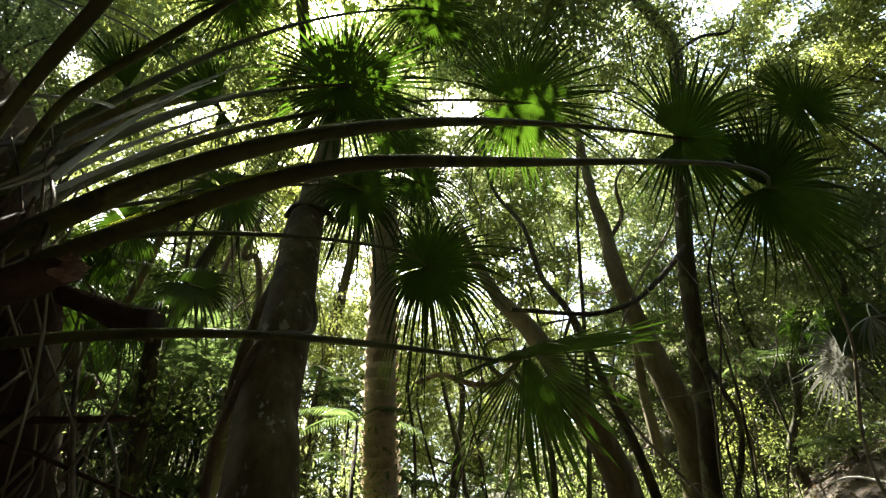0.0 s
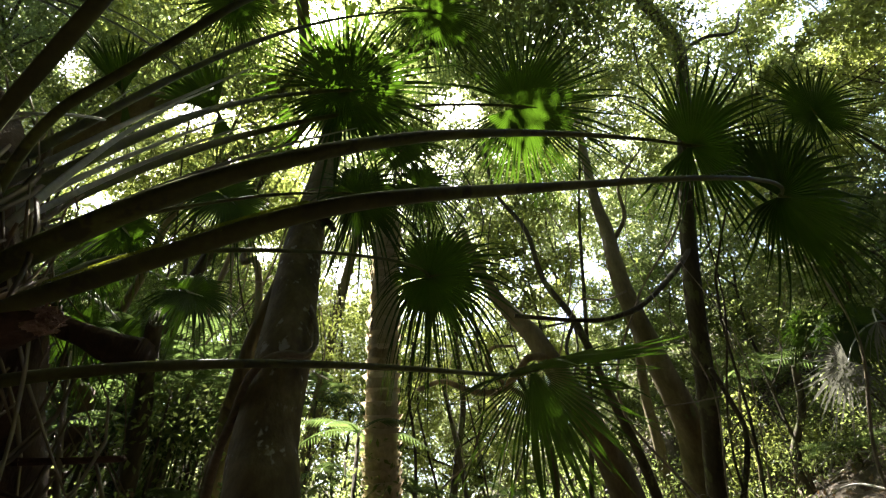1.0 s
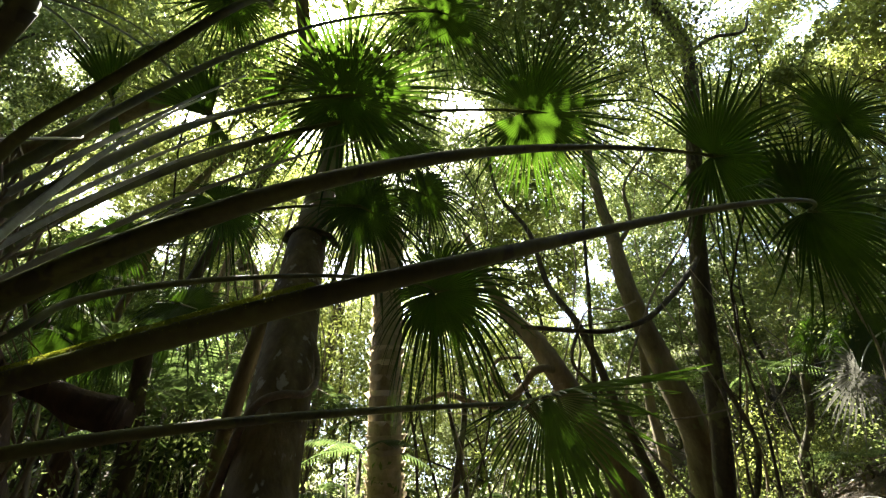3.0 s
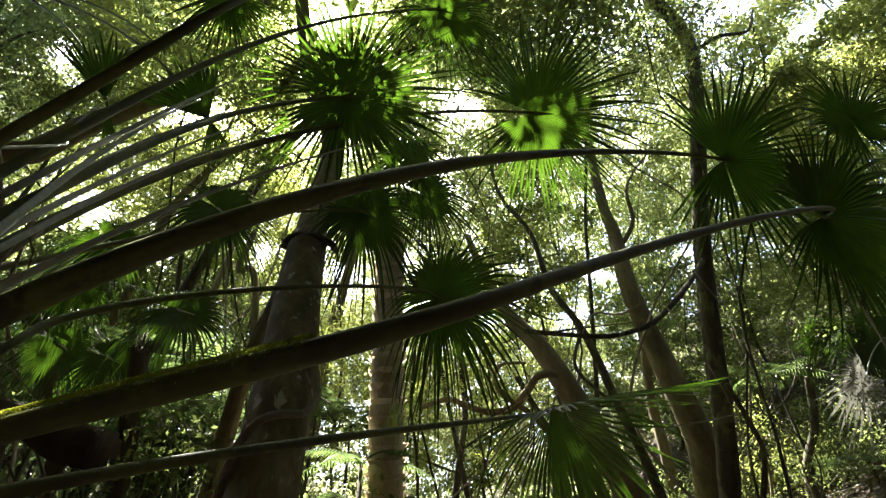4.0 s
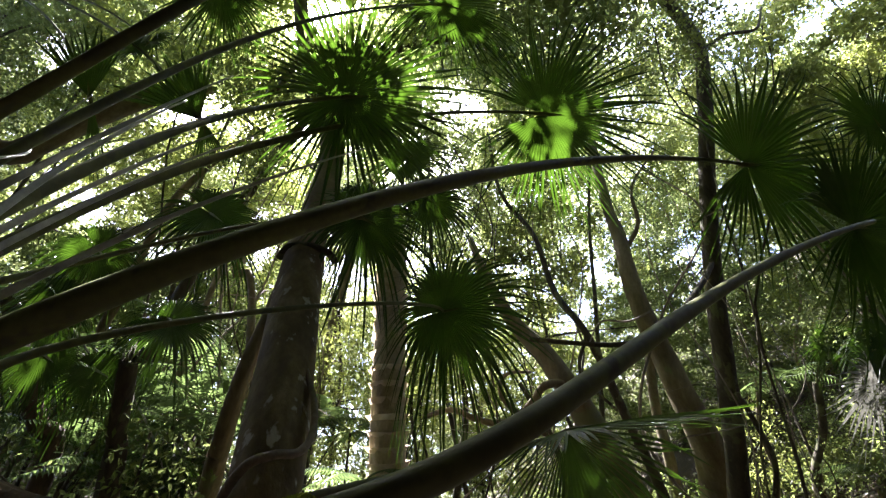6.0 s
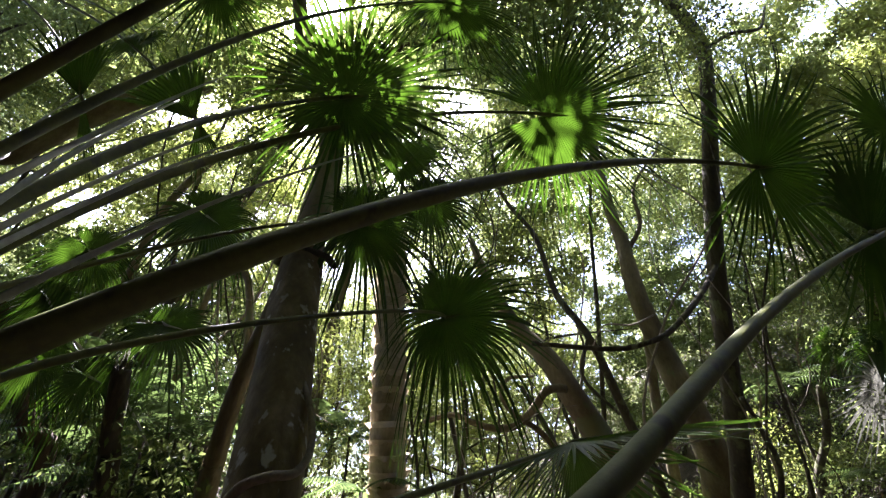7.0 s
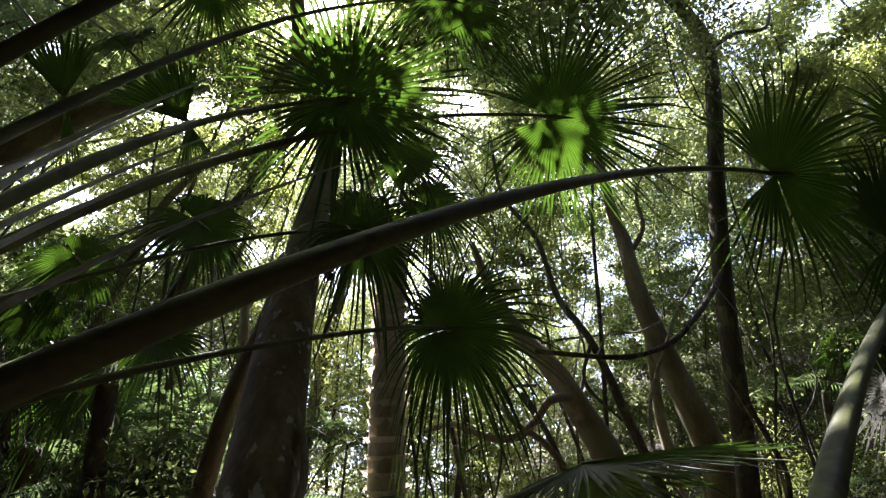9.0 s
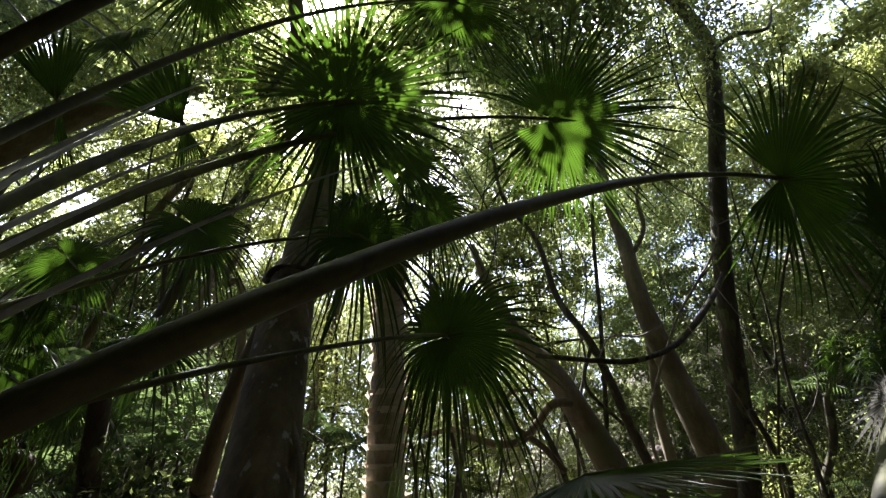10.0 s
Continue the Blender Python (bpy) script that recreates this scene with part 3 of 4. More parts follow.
ringed = empty("ringed_palm", ((-0.500, 4.115, 1.691)[0], (-0.500, 4.115, 1.691)[1], 0.0), "tall palm with a pale trunk ringed by leaf scars", "palm")
rp = spline([((-0.500, 4.115, 1.691)[0], (-0.500, 4.115, 1.691)[1], -0.1), (-0.500, 4.115, 1.691), (-0.526, 3.885, 2.314), (-0.556, 3.713, 3.095), (-0.604, 3.753, 4.061), (-0.625, 3.779, 4.705)], 150)
rs = np.linspace(0.152, 0.115, 150) * (1 + 0.03 * (np.arange(150) % 4 == 0))
v, f = tube(rp, rs, 20, 1.0, 0.04, 3)
at_world(mesh_object("trunk", v, f, M_PALMTRUNK, ringed))
rng = random.Random(8)
for k in range(8, 140, 4):
    t = rp[k + 1] - rp[k]
    t /= np.linalg.norm(t)
    lip = rng.uniform(1.12, 1.24)
    v, f = tube([rp[k] - t * 0.012, rp[k], rp[k] + t * rng.uniform(0.02, 0.035)], [rs[k] * 0.99, rs[k] * 1.05, rs[k] * lip], 28, 1.0, 0.22, k)
    f = f[:-2]  # an open papery collar
    at_world(mesh_object("leaf_scar", v, f, M_SCAR, ringed))
CROWN = rp[-1]
for i, (hub, midl, nor, rad, droop) in enumerate([
    ((-0.287, 3.304, 4.678), (0.800, 0.235, -0.324), (0.000, -0.941, -0.066), 0.75, 0.4), ((-0.915, 3.339, 4.631), (-0.700, 0.294, -0.405), (0.000, -0.941, -0.066), 0.7, 0.4),
    ((-0.484, 3.239, 5.108), (0.400, -0.073, 0.441), (0.000, -0.941, -0.066), 0.7, 0.3)]):
    h = np.array(hub)
    lift = np.array((0, 0, 0.1))
    frond(ringed, [CROWN, CROWN + (h - CROWN) * 0.35 + lift, CROWN + (h - CROWN) * 0.75 + lift, h], 0.02, 0.01, midl, nor, rad, 60 + i, droop, segments=64, limp=0.3)

forked = tree("forked_tree", "leaning forked tree with mossy grey-brown bark", [(3.982, 7.726, 2.165), (3.855, 7.232, 3.184), (3.607, 6.970, 3.716), (3.389, 6.869, 4.535), (3.143, 6.766, 5.698), (3.188, 6.849, 6.945), (3.141, 6.893, 7.905), (3.241, 6.912, 10.601), (3.416, 6.804, 14.152)], 0.36, 0.06, M_GREYBARK, 0.6)
limb("limb", [(3.155, 6.807, 6.493), (3.547, 6.717, 7.126), (3.591, 6.608, 7.956), (4.413, 6.733, 9.146)], 0.05, 0.02, M_GREYBARK, forked)
dark = tree("dark_tree", "slim dark tree with rough bark and twining stems", [(3.504, 6.573, 2.051), (3.447, 5.992, 3.020), (3.444, 5.659, 3.818), (3.527, 5.365, 4.904), (3.768, 5.081, 6.316), (4.062, 4.661, 7.914), (4.278, 4.445, 9.232), (4.124, 4.340, 10.058), (3.742, 4.171, 10.971)], 0.125, 0.105, M_DARKBARK)
limb("limb", [(4.351, 4.476, 9.190), (4.886, 4.428, 9.597), (5.551, 4.469, 9.880), (5.923, 4.440, 10.600)], 0.04, 0.02, M_DARKBARK, dark)
limb("limb", [(5.660, 4.437, 9.925), (6.016, 4.936, 9.578), (6.210, 5.857, 8.650)], 0.014, 0.01, M_DARKBARK, dark)
limb("branch", [(3.694, 5.228, 5.688), (3.592, 5.245, 5.324), (2.870, 4.897, 4.528), (2.369, 4.729, 4.078), (1.996, 4.624, 3.882), (1.600, 4.566, 3.792), (0.787, 4.535, 3.835)], 0.04, 0.024, M_DARKBARK, dark, 8, 30, 0.25)
limb("branch", [(2.177, 4.628, 4.217), (1.900, 4.602, 4.083), (1.565, 4.515, 4.033), (1.405, 4.562, 3.798)], 0.012, 0.008, M_VINE, dark, 6, 20, 0.25)
limb("creeper", [(3.373, 5.462, 3.580), (3.579, 5.618, 3.195), (3.690, 5.724, 2.879), (3.704, 6.012, 2.482), (3.620, 6.342, 2.028)], 0.03, 0.03, M_DARKBARK, dark, 8, 24, 0.3)
limb("twig", [(3.436, 5.576, 3.253), (2.969, 5.417, 3.131), (2.542, 5.349, 3.055), (2.373, 5.404, 2.978)], 0.01, 0.006, M_VINE, dark, 6, 20, 0.4)
pale = tree("pale_tree", "pale-barked leaning tree with a crooked branch", [(2.014, 5.490, 1.839), (1.850, 5.320, 2.414), (1.569, 5.110, 2.874), (1.234, 4.944, 3.442), (1.024, 5.002, 3.872), (0.722, 5.145, 4.357), (0.450, 5.187, 4.980), (0.269, 5.292, 5.685)], 0.20, 0.04, M_GREYBARK, 1.2)
limb("crooked_branch", [(1.461, 5.176, 3.376), (1.160, 4.872, 3.469), (0.923, 4.736, 3.408), (0.815, 4.822, 3.286), (0.653, 4.928, 3.136), (0.434, 4.957, 3.099), (0.186, 4.927, 3.147), (-0.030, 4.989, 3.237), (-0.315, 5.245, 3.225)], 0.05, 0.025, M_GREYBARK, pale, 10, 40, 0.3)
limb("branch", [(1.069, 5.099, 2.881), (0.846, 4.962, 3.083), (0.597, 4.873, 3.217), (0.468, 4.766, 3.374), (0.537, 4.671, 3.510), (0.806, 4.751, 3.564)], 0.032, 0.015, M_GREYBARK, pale, 8, 36, 0.25)
thin = tree("thin_dark_tree", "thin dark tree leaning across its neighbours", [(3.102, 7.265, 2.119), (2.786, 6.911, 2.947), (2.487, 6.671, 3.617), (2.094, 6.467, 4.748), (1.731, 6.597, 5.590), (1.547, 6.693, 6.819), (1.042, 6.895, 8.072), (0.884, 6.834, 9.858)], 0.085, 0.03, M_DARKBARK)
limb("limb", [(2.076, 6.467, 4.748), (1.873, 6.414, 4.141), (2.323, 6.522, 3.652)], 0.03, 0.02, M_DARKBARK, thin)

SLIM = [  # slim stems far and near: path, radius, bark
    ([(-0.469, 8.649, 2.256), (-0.488, 7.974, 3.185), (-0.593, 7.468, 3.881), (-0.551, 7.426, 4.790)], 0.03, M_DARKBARK), ([(-0.041, 9.225, 2.313), (-0.296, 8.565, 3.221), (-0.481, 8.226, 4.028), (-0.260, 7.890, 5.002)], 0.025, M_DARKBARK),
    ([(0.204, 11.531, 2.541), (0.332, 10.707, 3.676), (0.455, 10.534, 4.765), (0.224, 9.881, 6.515)], 0.09, M_DARKBARK), ([(5.367, 8.649, 2.256), (5.271, 8.086, 3.030), (5.183, 7.942, 3.739), (5.331, 7.762, 4.498), (5.269, 7.635, 5.352)], 0.025, M_GREYBARK),
    ([(-3.210, 5.334, 2.906), (-3.093, 5.174, 3.465), (-3.100, 5.210, 4.097), (-3.184, 5.400, 5.026), (-3.386, 5.837, 6.126)], 0.05, M_GREYBARK), ([(-5.111, 6.242, 4.343), (-4.735, 5.888, 5.198), (-4.454, 5.589, 6.329), (-4.118, 5.608, 7.349), (-3.846, 5.889, 8.344)], 0.075, M_GREYBARK),
    ([(-5.319, 3.589, 5.017), (-4.757, 3.646, 5.627), (-4.393, 3.719, 6.217), (-3.907, 3.806, 6.785), (-3.510, 4.202, 7.611)], 0.15, M_GREYBARK), ([(4.603, 10.378, 2.427), (4.374, 9.636, 3.449), (4.314, 9.530, 4.445), (4.286, 8.982, 6.050)], 0.13, M_GREYBARK),
    ([(1.538, 6.919, 2.085), (1.510, 6.685, 2.747), (1.376, 6.618, 3.349), (1.036, 6.707, 4.077)], 0.05, M_DARKBARK), ([(7.760, 10.378, 2.427), (7.685, 9.994, 3.637), (7.807, 9.658, 4.609), (7.538, 9.282, 5.637), (8.049, 8.959, 6.932), (8.082, 8.726, 8.104), (9.122, 8.440, 10.199)], 0.03, M_GREYBARK),
    ([(-4.942, 5.686, 2.682), (-4.632, 5.522, 3.088), (-4.456, 5.418, 3.411), (-4.588, 5.459, 4.058)], 0.06, M_GREYBARK), ([(-2.385, 4.937, 4.416), (-2.725, 4.984, 4.881), (-2.731, 5.041, 5.327), (-2.764, 5.155, 5.866)], 0.05, M_GREYBARK),
    ([(-2.031, 9.225, 2.313), (-2.079, 8.805, 3.572), (-2.055, 8.624, 4.842), (-2.347, 8.533, 6.669)], 0.035, M_DARKBARK),
]
for pts, r, mat in SLIM:
    tree("slim_tree", "slim understorey stem among dense leaves", pts, r, r * 0.7, mat, 1.0, 9, 0.15, n=24)
stump = tree("broken_stump", "dark broken stump with a jagged top", [(-2.292, 3.492, 2.299), (-2.270, 3.325, 2.626), (-2.242, 3.171, 2.899), (-2.226, 3.102, 3.015)], 0.075, 0.05, M_DARKBARK, 1.0, 12, 0.3)
rng = random.Random(61)
shards = []
for k in range(26):
    a, q = rng.uniform(0, 2 * math.pi), rng.uniform(0.2, 0.95)
    foot = np.array((-2.228 + 0.05 * q * math.cos(a), 3.112 + 0.05 * q * math.sin(a), 2.98))
    tip = foot + np.array((rng.uniform(-0.03, 0.01), rng.uniform(-0.02, 0.02), rng.uniform(0.05, 0.2) * (0.5 + 0.5 * math.cos(a - 2.6))+0.03))
    shards.append(tube([foot, (foot + tip) / 2, tip], [0.014, 0.011, 0.003], 5, 0.6))
at_world(mesh_object("splintered_top", *joined(shards), M_DARKBARK, stump, "splintered dark wood"))


# ---- undergrowth ----
def pinnate(start, way, length, seed, leaflet=0.16, sag=0.5):
    """A feather leaf: a bent rib with two rows of narrow leaflets."""
    rng = random.Random(seed)
    start, way = np.array(start, float), np.array(way, float)
    way /= np.linalg.norm(way)
    side = np.cross(way, (0, 0, 1))
    side /= np.linalg.norm(side) + 1e-9
    n = 22
    ribp = [start + way * length * s + np.array((0, 0, -sag * length * s * s)) for s in np.linspace(0, 1, n)]
    rib = tube(ribp, np.linspace(0.006, 0.001, n), 5)
    verts, faces = [], []
    for i in range(2, n):
        t = ribp[i] - ribp[i - 1]
        t /= np.linalg.norm(t)
        L = leaflet * math.sin(math.pi * (0.12 + 0.83 * i / n)) * rng.uniform(0.85, 1.1)
        for sgn in (-1, 1):
            d = side * sgn + t * 0.45 + np.array((0, 0, -0.15))
            d /= np.linalg.norm(d)
            w = t * L * 0.07
            b = len(verts)
            p = ribp[i]
            verts += [p, p + d * L * 0.4 - w, p + d * L + np.array((0, 0, -0.25 * L)), p + d * L * 0.4 + w]
            faces += [(b, b + 1, b + 2), (b, b + 2, b + 3)]
    return rib, (verts, faces)


def fern(place, n, length, seed, leaflet=0.16, mat=None, label="green fern with feathery fronds on the forest floor", category="fern", sag=0.5):
    rng = random.Random(seed)
    x, y, z = place
    g = land(x, y)
    th = empty("fern", (x, y, g), label, category, "ferns")
    stem = at_world(mesh_object("stem", *tube([(x, y, g - 0.05), (x + 0.02, y, (g + z) / 2), (x, y, z)], [0.03, 0.025, 0.015], 8, 1, 0.1), M_DARKBARK, th))
    for k in range(n):
        a = 2 * math.pi * k / n + rng.uniform(-0.3, 0.3)
        rib, leaves = pinnate((x, y, z), (math.cos(a), math.sin(a), rng.uniform(0.3, 0.9)), length * rng.uniform(0.8, 1.15), seed * 31 + k, leaflet, sag)
        at_world(mesh_object("frond", *joined([rib, leaves]), mat or M_FERN, th, smooth=False))
    return th


FERNS = [((-2.386, 4.531, 3.068), 9, 0.9), ((-3.884, 4.359, 3.348), 9, 0.9), ((-2.720, 4.095, 2.473), 9, 0.8), ((-2.624, 4.504, 2.584), 9, 0.8), ((-2.786, 5.014, 3.609), 9, 0.9), ((-2.405, 4.183, 2.868), 9, 0.8), ((-3.142, 4.186, 2.703), 9, 0.8), ((-0.801, 2.422, 1.640), 6, 0.28), ((-0.705, 3.794, 2.399), 7, 0.55), ((-0.932, 4.654, 2.139), 8, 0.7),
         ((-2.593, 4.402, 2.486), 9, 0.8), ((-1.714, 6.019, 3.323), 8, 0.9), ((-2.085, 4.070, 1.922), 8, 0.7), ((-1.360, 6.618, 3.349), 8, 1.0), ((-3.252, 4.834, 3.175), 9, 0.8), ((-3.133, 4.408, 3.159), 8, 0.9), ((-0.413, 6.739, 2.332), 8, 0.8),
         ((6.028, 8.145, 4.651), 9, 1.1), ((6.393, 7.442, 3.066), 9, 0.9), ((1.036, 7.915, 2.416), 8, 0.9),
         ((-2.722, 4.662, 3.276), 9, 0.8), ((-2.306, 4.481, 2.828), 9, 0.7), ((-4.113, 4.761, 3.683), 9, 0.9), ((-2.583, 4.359, 2.657), 8, 0.7), ((-3.923, 4.707, 2.88), 9, 0.8), ((-4.161, 5.539, 3.439), 9, 0.9)]
for i, (pl_, n, L) in enumerate(FERNS):
    fern(pl_, n, L, 70 + i, L * 0.22)


# ---- woods ----
SUNNY = [((0.761, 2.666, 4.451), 0.2), ((-0.55, 0.64, 1.94), 0.12), ((-0.42, 0.6, 1.95), 0.1), ((-0.6, 3.8, 3.2), 0.2), ((-0.658, 0.636, 1.818), 0.0), ((1.332, 9.299, 3.913), 0.5), ((2.306, 8.625, 3.139), 0.4), ((4.071, 9.958, 3.857), 0.45), ((5.349, 8.961, 4.378), 0.45), ((6.136, 8.973, 3.510), 0.05), ((0.459, 10.782, 3.573), 0.5), ((-0.964, 9.164, 4.099), 0.3), ((2.755, 9.957, 4.708), 0.45), ((7.071, 8.354, 5.213), 0.2), ((8.878, 5.309, 11.106), 0.35), ((7.661, 6.334, 11.396), 0.3), ((1.5, 2.9, 2.65), 0.0), ((-0.638, 3.773, 2.331), 0.4), ((-0.656, 3.601, 2.739), 0.3), ((-0.695, 0.907, 2.193), 0.0), ((5.600, 6.324, 3.583), 0.25), ((3.637, 7.169, 3.782), 0.2), ((1.201, 4.983, 3.389), 0.2), ((1.663, 5.210, 2.566), 0.2), ((-2.968, 4.213, 2.746), 0.2), ((-2.418, 4.253, 2.352), 0.15), ((-3.3, 4.0, 3.2), 0.1)]


def sunlit_gap(c):
    """True where a clump would shade one of the places that the sun reaches."""
    for p, r in SUNNY:
        d = np.array(c) - np.array(p)
        along = float(np.dot(d, SUN_WAY))
        if along > 0 and np.linalg.norm(d - along * np.array(SUN_WAY)) < r + 0.35:
            return True
    return False


def clumps(centres):
    return [c for c in thinned(centres) if not sunlit_gap(c)]


WOODS = [  # crown centre, radii, clumps, leaves
    ((-8.895, 7.324, 10.034), (3.5, 3, 3), 240, M_YOUNG), ((-4.260, 5.908, 10.281), (3, 3, 2.5), 240, M_YOUNG), ((-0.564, 8.656, 11.603), (4, 3, 3.5), 280, M_BROAD),
    ((3.306, 7.090, 12.057), (3.5, 3, 3), 260, M_YOUNG), ((7.240, 6.912, 10.601), (3, 3, 3), 240, M_YOUNG), ((9.133, 5.384, 11.003), (3, 2.5, 2.5), 240, M_YOUNG),
    ((-3.286, 12.995, 7.332), (3.5, 3, 3.5), 260, M_YOUNG), ((1.263, 15.048, 6.208), (4, 3, 3.5), 300, M_YOUNG), ((7.003, 13.923, 7.756), (4, 3, 3.5), 280, M_BROAD),
    ((10.878, 11.092, 8.250), (3, 3, 2.5), 200, M_YOUNG), ((-6.791, 10.210, 6.061), (3, 3, 3), 280, M_BROAD), ((-8.724, 9.282, 5.637), (3, 3, 3), 280, M_BROAD),
    ((-8.541, 4.710, 10.228), (2.6, 2.5, 2.2), 240, M_BROAD), ((-7.633, 5.922, 11.963), (2.6, 2.5, 2.2), 200, M_BROAD),
    ((-6.367, 10.118, 9.591), (3, 3, 2.5), 220, M_YOUNG), ((3.500, 11.106, 9.932), (4, 3, 3), 260, M_BROAD), ((8.321, 10.896, 10.221), (3, 3, 3), 220, M_BROAD), ((2.048, 9.221, 7.423), (2.4, 2.0, 2.4), 85, M_YOUNG), ((8.219, 7.139, 6.885), (1.5, 1.5, 2.0), 120, M_BROAD), ((11.112, 8.710, 9.828), (2, 2, 2), 140, M_BROAD),
]


def crooked(top, low, more, sway, seed):
    """Points of a wandering stem from the ground up to a crown."""
    rng = random.Random(900 + seed)
    lean = (rng.uniform(-sway, sway), rng.uniform(0, sway))
    pts = []
    for s in (0.0, 0.2, 0.4, 0.6, 0.8, 1.0):
        k = sway * 0.25 * math.sin(math.pi * s)
        pts.append((top[0] + lean[0] * (1 - s) ** 2 + rng.uniform(-k, k), top[1] + lean[1] * (1 - s) ** 2 + rng.uniform(-k, k), low + (top[2] - low) * s))
    return pts + [(top[0], top[1], top[2] + more)]


for i, (c, r, n, mat) in enumerate(WOODS):
    t = tree("forest_tree", "leafy rainforest tree with small glossy leaves", crooked(c, land(c[0], c[1]) + 0.35, r[2] * 0.8, 1.3, i), 0.05, 0.02, M_DARKBARK, n=30, sides=8)
    rng = random.Random(300 + i)
    for k in range(7):  # boughs that carry the sprays of leaves
        low = np.array((c[0], c[1], c[2] - r[2] * rng.uniform(0.1, 0.8)))
        out = np.array(c) + np.array([rng.uniform(-0.85, 0.85) * q for q in r])
        bend = (low + out) / 2 + np.array([rng.uniform(-0.4, 0.4) for _ in range(3)])
        limb("bough", [low, bend, out], rng.uniform(0.02, 0.04), 0.008, M_DARKBARK, t, 6, 14, 0.2)
    leaf_object("crown", foliage(clumps(crown_centres(c, r, int(n * 1.25), i)), 98, (0.36, 0.36, 0.24), 0.09 + 0.03 * (i % 3) / 2, i), mat, t)

# tree added so that its crown keeps sun off the near palm
shade_tree = tree("canopy_tree", "tall rainforest tree added to shade the near palm", [(-4.2, 5.6, 0.5), (-3.4, 5.2, 5.0), (-1.6, 4.6, 8.6), (0.6, 4.4, 9.6)], 0.1, 0.05, M_DARKBARK)
leaf_object("crown", foliage(clumps(crown_centres((-0.6, 4.3, 9.2), (3.6, 2.6, 1.2), 330, 77)), 60, (0.5, 0.5, 0.35), 0.13, 77), M_BROAD, shade_tree)

# compact crown added on the sun's line to the right-hand fan blades
emergent = tree("canopy_tree", "rainforest tree with a compact crown added to shade a near fan", [(-3.4, 11.5, 0.6), (-2.8, 10.5, 7.0), (-1.6, 8.6, 12.5), (-0.8, 7.9, 15.7)], 0.2, 0.05, M_GREYBARK)
leaf_object("crown", foliage([c for c in crown_centres((-0.8, 7.9, 15.7), (2.0, 1.9, 0.9), 110, 78) if not sunlit_gap(c)], 60, (0.5, 0.5, 0.35), 0.16, 78), M_BROAD, emergent)

NEAR_SPRAYS = [  # leafy boughs that hang nearer: centre, radii, clumps, leaf length
    ((2.703, 3.402, 7.776), (0.9, 0.8, 0.8), 20, 0.10), ((-2.834, 3.126, 6.455), (0.9, 0.7, 0.6), 22, 0.12), ((-2.556, 3.995, 6.109), (0.8, 0.7, 0.6), 18, 0.11), ((-2.000, 6.288, 4.655), (0.9, 0.8, 0.8), 22, 0.11),
    ((5.223, 6.737, 4.887), (1.0, 0.8, 1.2), 30, 0.10), ((3.268, 3.978, 7.833), (0.8, 0.8, 0.9), 18, 0.09), ((-1.526, 6.618, 3.349), (0.7, 0.7, 0.9), 24, 0.10), ((-3.886, 5.435, 3.276), (0.9, 0.7, 0.8), 24, 0.12),
    ((6.658, 7.974, 3.185), (1.0, 0.8, 0.8), 28, 0.09), ((-0.245, 7.726, 4.377), (1.0, 0.8, 1.0), 24, 0.11), ((2.306, 8.925, 2.726), (1.0, 0.8, 0.8), 26, 0.11), ((-3.102, 6.706, 5.780), (0.8, 0.8, 0.8), 12, 0.11),
]
for i, (c, r, n, L) in enumerate(NEAR_SPRAYS):
    t = tree("sapling", "leafy sapling of the forest understorey", crooked(c, land(c[0], c[1]) + 0.35, 0.2, 1.7, 40 + i), 0.015, 0.006, M_DARKBARK, n=24, sides=7)
    leaf_object("crown", foliage(clumps(crown_centres(c, r, n, 90 + i)), 85, (0.4, 0.4, 0.3), L * 0.66, 200 + i), M_BROAD if i % 3 else M_YOUNG, t)


def shell(n, az, el, dist, seed, keep=1.0):
    """Points of the far canopy: bearings and heights in degrees as the eye would turn to them."""
    rng = np.random.default_rng(seed)
    a = np.radians(rng.uniform(*az, n))
    e = np.arcsin(rng.uniform(math.sin(radians(el[0])), math.sin(radians(el[1])), n))
    d = rng.uniform(*dist, n)
    return EYE_PLACE + np.stack([np.sin(a) * np.cos(e), np.cos(a) * np.cos(e), np.sin(e)], 1) * d[:, None]


def away_from_sun(points, angle=9):
    """Leaves the sky open round the sun."""
    d = points - EYE_PLACE
    d /= np.linalg.norm(d, axis=1)[:, None]
    return points[d @ np.array(SUN_WAY) < math.cos(radians(angle))]


# both far layers wear the leaf colour that holds the haze
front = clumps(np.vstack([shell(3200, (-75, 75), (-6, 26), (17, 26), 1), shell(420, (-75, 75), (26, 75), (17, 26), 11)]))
tagged(leaf_object("far_woods", foliage(front, 90, (0.8, 0.8, 0.6), 0.19, 7), M_FAR_HAZED), "far rainforest canopy of many small leaves, haze in their colour", "trees", kind="stuff")
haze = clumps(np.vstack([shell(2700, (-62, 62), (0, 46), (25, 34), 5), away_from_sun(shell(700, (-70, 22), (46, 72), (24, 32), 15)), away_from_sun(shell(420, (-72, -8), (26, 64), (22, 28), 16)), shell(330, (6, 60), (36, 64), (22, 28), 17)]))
tagged(leaf_object("farthest_woods", foliage(haze, 50, (1.1, 1.1, 0.9), 0.35, 6), M_FAR_HAZED), "yellow-green woods farthest off, haze put into the leaf colour", "trees", kind="stuff")
# never in view: leaf clumps added behind the eye to hold back skylight
back = shell(4200, (75, 285), (-4, 80), (8, 16), 2)
tagged(leaf_object("woods_behind", foliage(back, 24, (1.2, 1.2, 1.0), 0.62, 8), M_BROAD), "unseen dense leaves added behind to block skylight", "trees", kind="stuff")
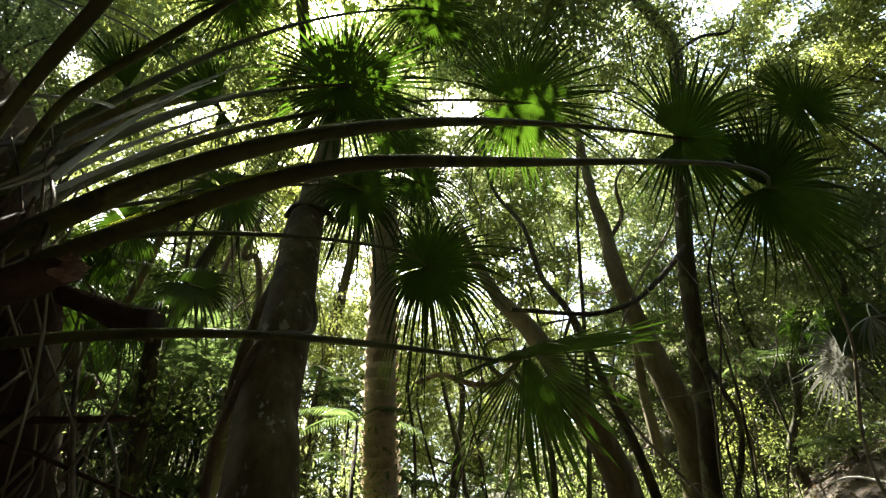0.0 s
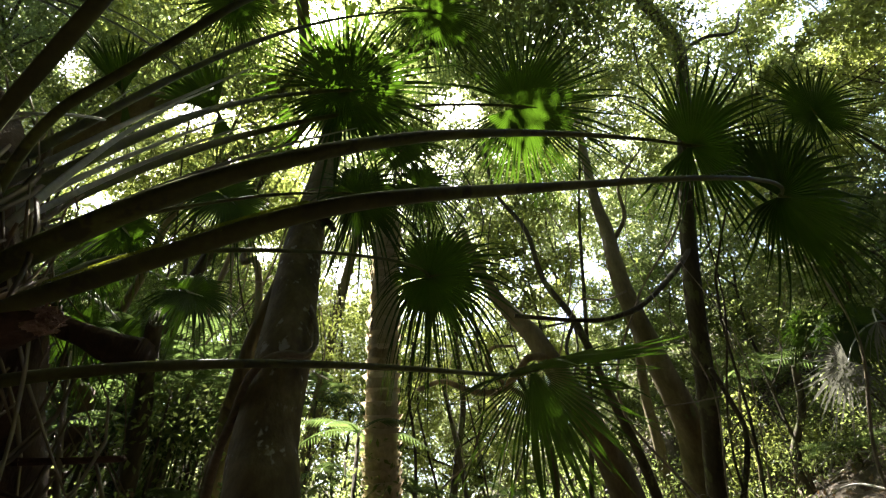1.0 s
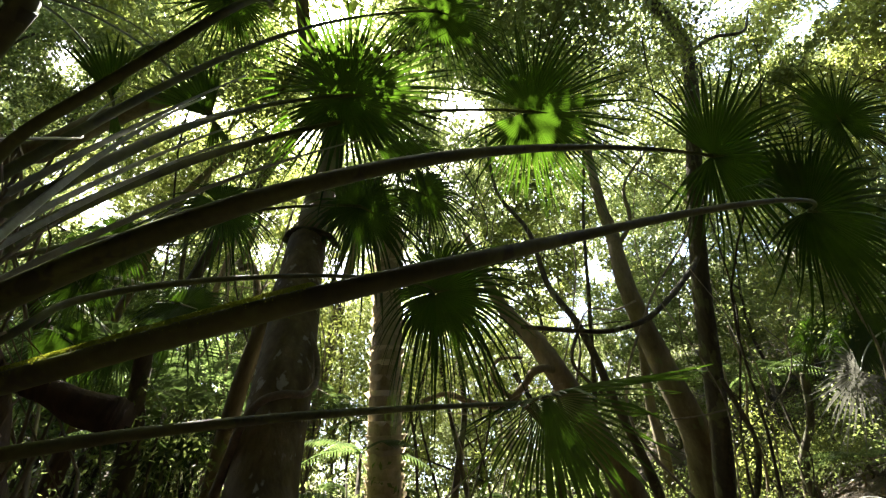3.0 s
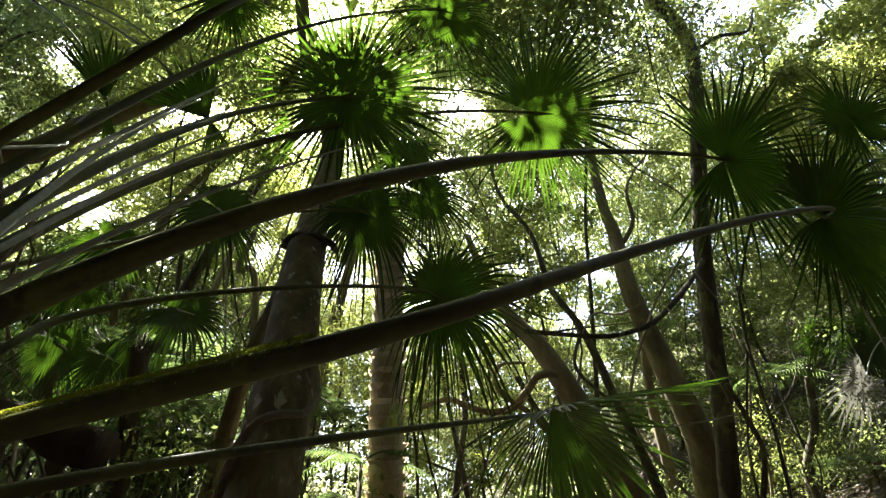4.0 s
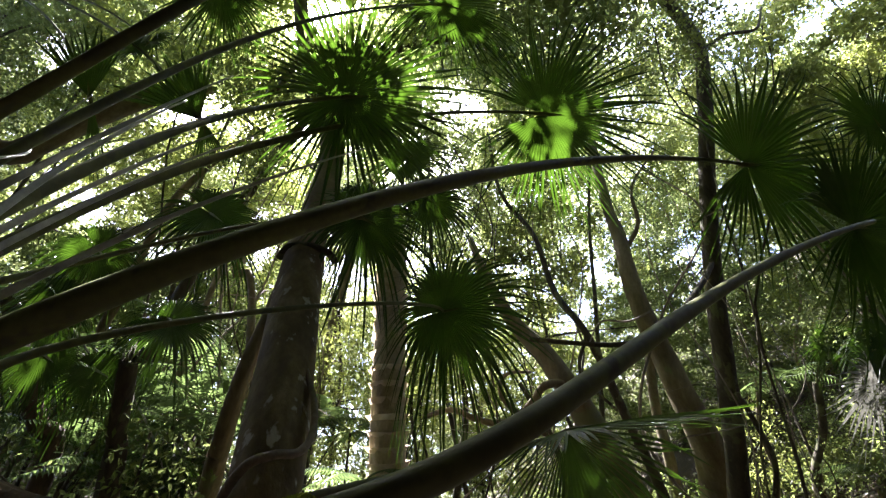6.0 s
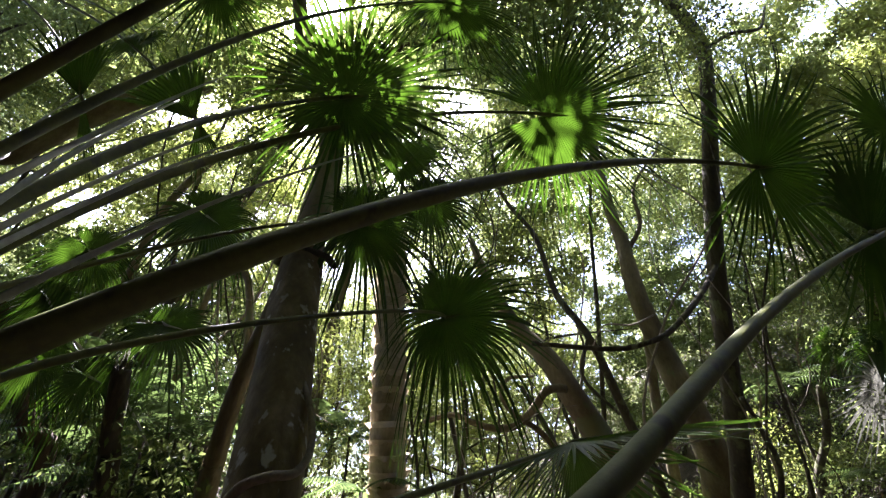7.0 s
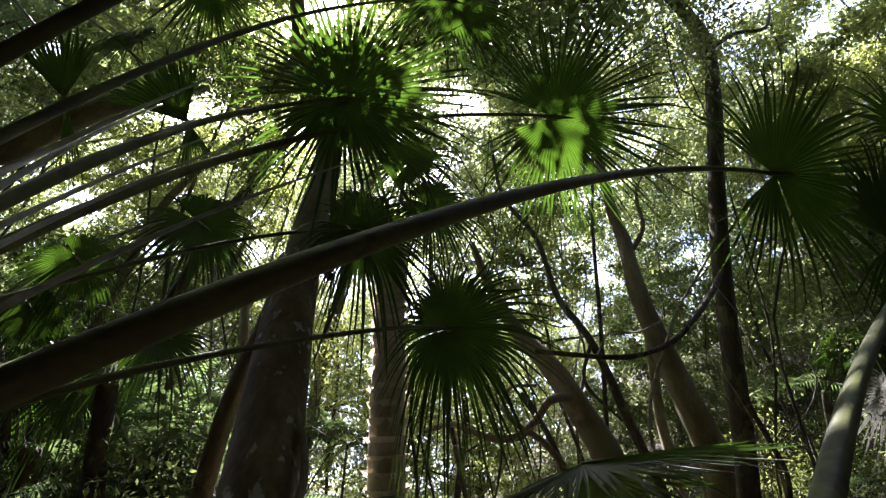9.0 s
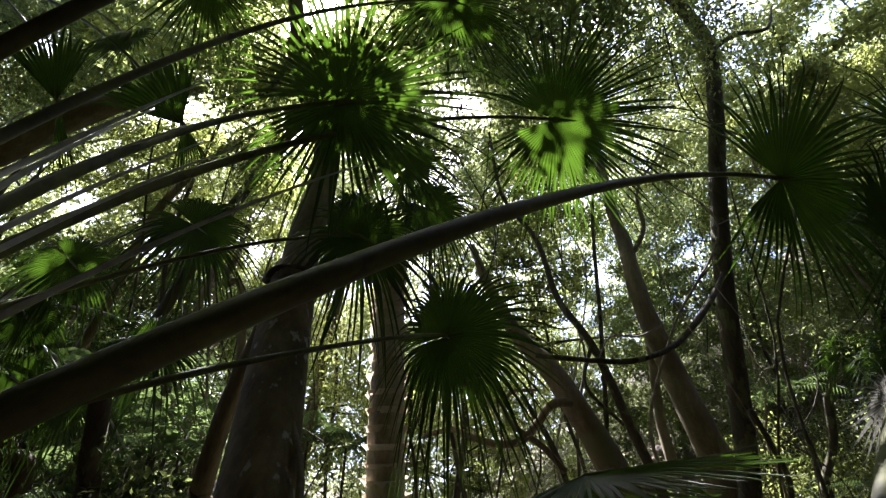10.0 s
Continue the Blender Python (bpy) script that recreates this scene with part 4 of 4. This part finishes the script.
above = clumps(away_from_sun(shell(460, (-180, 180), (60, 90), (9, 14), 3), 5))
tagged(leaf_object("high_canopy", foliage(above, 40, (0.9, 0.9, 0.6), 0.3, 9), M_BROAD), "high leafy canopy overhead", "trees", kind="stuff")

# ---- lianas and dead twigs ----
rng = random.Random(21)
for i in range(34):
    a, d = radians(rng.uniform(-42, 44)), rng.uniform(4.6, 9.0)
    x, y = d * math.sin(a), d * math.cos(a)
    g = land(x, y)
    top = rng.uniform(4.0, 8.0)
    pts = [(x, y, g - 0.05)]
    for k in range(1, 6):
        pts.append((x + rng.uniform(-0.45, 0.45), y + rng.uniform(-0.3, 0.3), g + top * k / 5))
        if rng.random() < 0.5:
            x += rng.uniform(-0.5, 0.5)
    th = empty("liana", pts[0], "thin woody liana climbing between the trees", "vine", "lianas")
    r = rng.uniform(0.006, 0.018)
    limb("stem", pts, r, r * 0.7, rng.choice((M_DARKBARK, M_VINE)), th, 6, 40, 0.1)
    for k in range(rng.randrange(2, 6)):
        p = np.array(pts[rng.randrange(1, 6)])
        q = p + np.array((rng.uniform(-0.8, 0.8), rng.uniform(-0.3, 0.3), rng.uniform(-0.3, 0.5)))
        limb("twig", [p, (p + q) / 2 + np.array((0, 0, rng.uniform(-0.15, 0.15))), q], r * 0.5, r * 0.2, M_VINE, th, 5, 10, 0.1)

# ---- leafy undergrowth of the gully ----
rng = np.random.default_rng(31)
for i in range(22):
    a, d = radians(rng.uniform(-50, -8)), rng.uniform(3.9, 6.6)
    x, y = d * math.sin(a), d * math.cos(a)
    g, h = land(x, y), rng.uniform(1.3, 2.7)
    t = tree("sapling", "leafy sapling of the forest understorey", [(x, y, g), (x + 0.15, y, g + h * 0.5), (x, y + 0.1, g + h)], 0.02, 0.008, M_DARKBARK, n=10, sides=6)
    leaf_object("crown", foliage(crown_centres((x, y, g + h * 0.85), (0.5, 0.5, 0.7), 14, 600 + i), 60, (0.3, 0.3, 0.26), 0.055, 700 + i), (M_BROAD, M_FERN, M_BROAD)[i % 3], t)

# ---- shrubs on the bank ----
rng = np.random.default_rng(14)
for i in range(34):
    x, y = rng.uniform(2.6, 9.5), (rng.uniform(4.5, 12.5) if i < 20 else rng.uniform(7.4, 10.0))
    g = land(x, y)
    h = rng.uniform(0.5, 1.5)
    t = tree("shrub", "low tangled shrub on the shady bank", [(x, y, g), (x + 0.1, y, g + h * 0.6), (x, y + 0.1, g + h)], 0.025, 0.01, M_DARKBARK, n=10, sides=6)
    leaf_object("crown", foliage(crown_centres((x, y, g + h * 0.7), (0.9, 0.8, h * 0.6), 16, 400 + i), 90, (0.35, 0.35, 0.25), 0.062, 500 + i), M_BROAD if i % 4 else M_YOUNG, t)

rng = random.Random(17)
for i in range(40):
    x, y = rng.uniform(3.0, 8.5), rng.uniform(4.5, 9.5)
    a = rng.uniform(0, math.pi)
    L = rng.uniform(0.5, 1.8)
    pts = []
    for s in (-0.5, -0.15, 0.2, 0.5):
        px, py = x + math.cos(a) * L * s + rng.uniform(-0.1, 0.1), y + math.sin(a) * L * s + rng.uniform(-0.1, 0.1)
        pts.append((px, py, land(px, py) + 0.03 + (rng.uniform(0.1, 0.7) * (0.5 + s) if i % 2 else 0.0)))
    th = empty("fallen_branch", pts[0], "grey dead branch lying on the leafy bank", "branch", "fallen branches")
    limb("stem", pts, rng.uniform(0.01, 0.03), 0.006, rng.choice((M_VINE, M_STRAP)), th, 6, 14, 0.2)

# ---- litter on the bank ----
rng = np.random.default_rng(4)
lp = rng.uniform((-3, 0.5), (13, 13), (9000, 2))
lc = np.array([(x, y, land(x, y) + 0.02) for x, y in lp])
tagged(leaf_object("leaf_litter", foliage(lc, 1, (0.01, 0.01, 0.02), 0.11, 10, 0), M_LITTER), "brown fallen leaves on the bank", "leaf litter", kind="stuff")
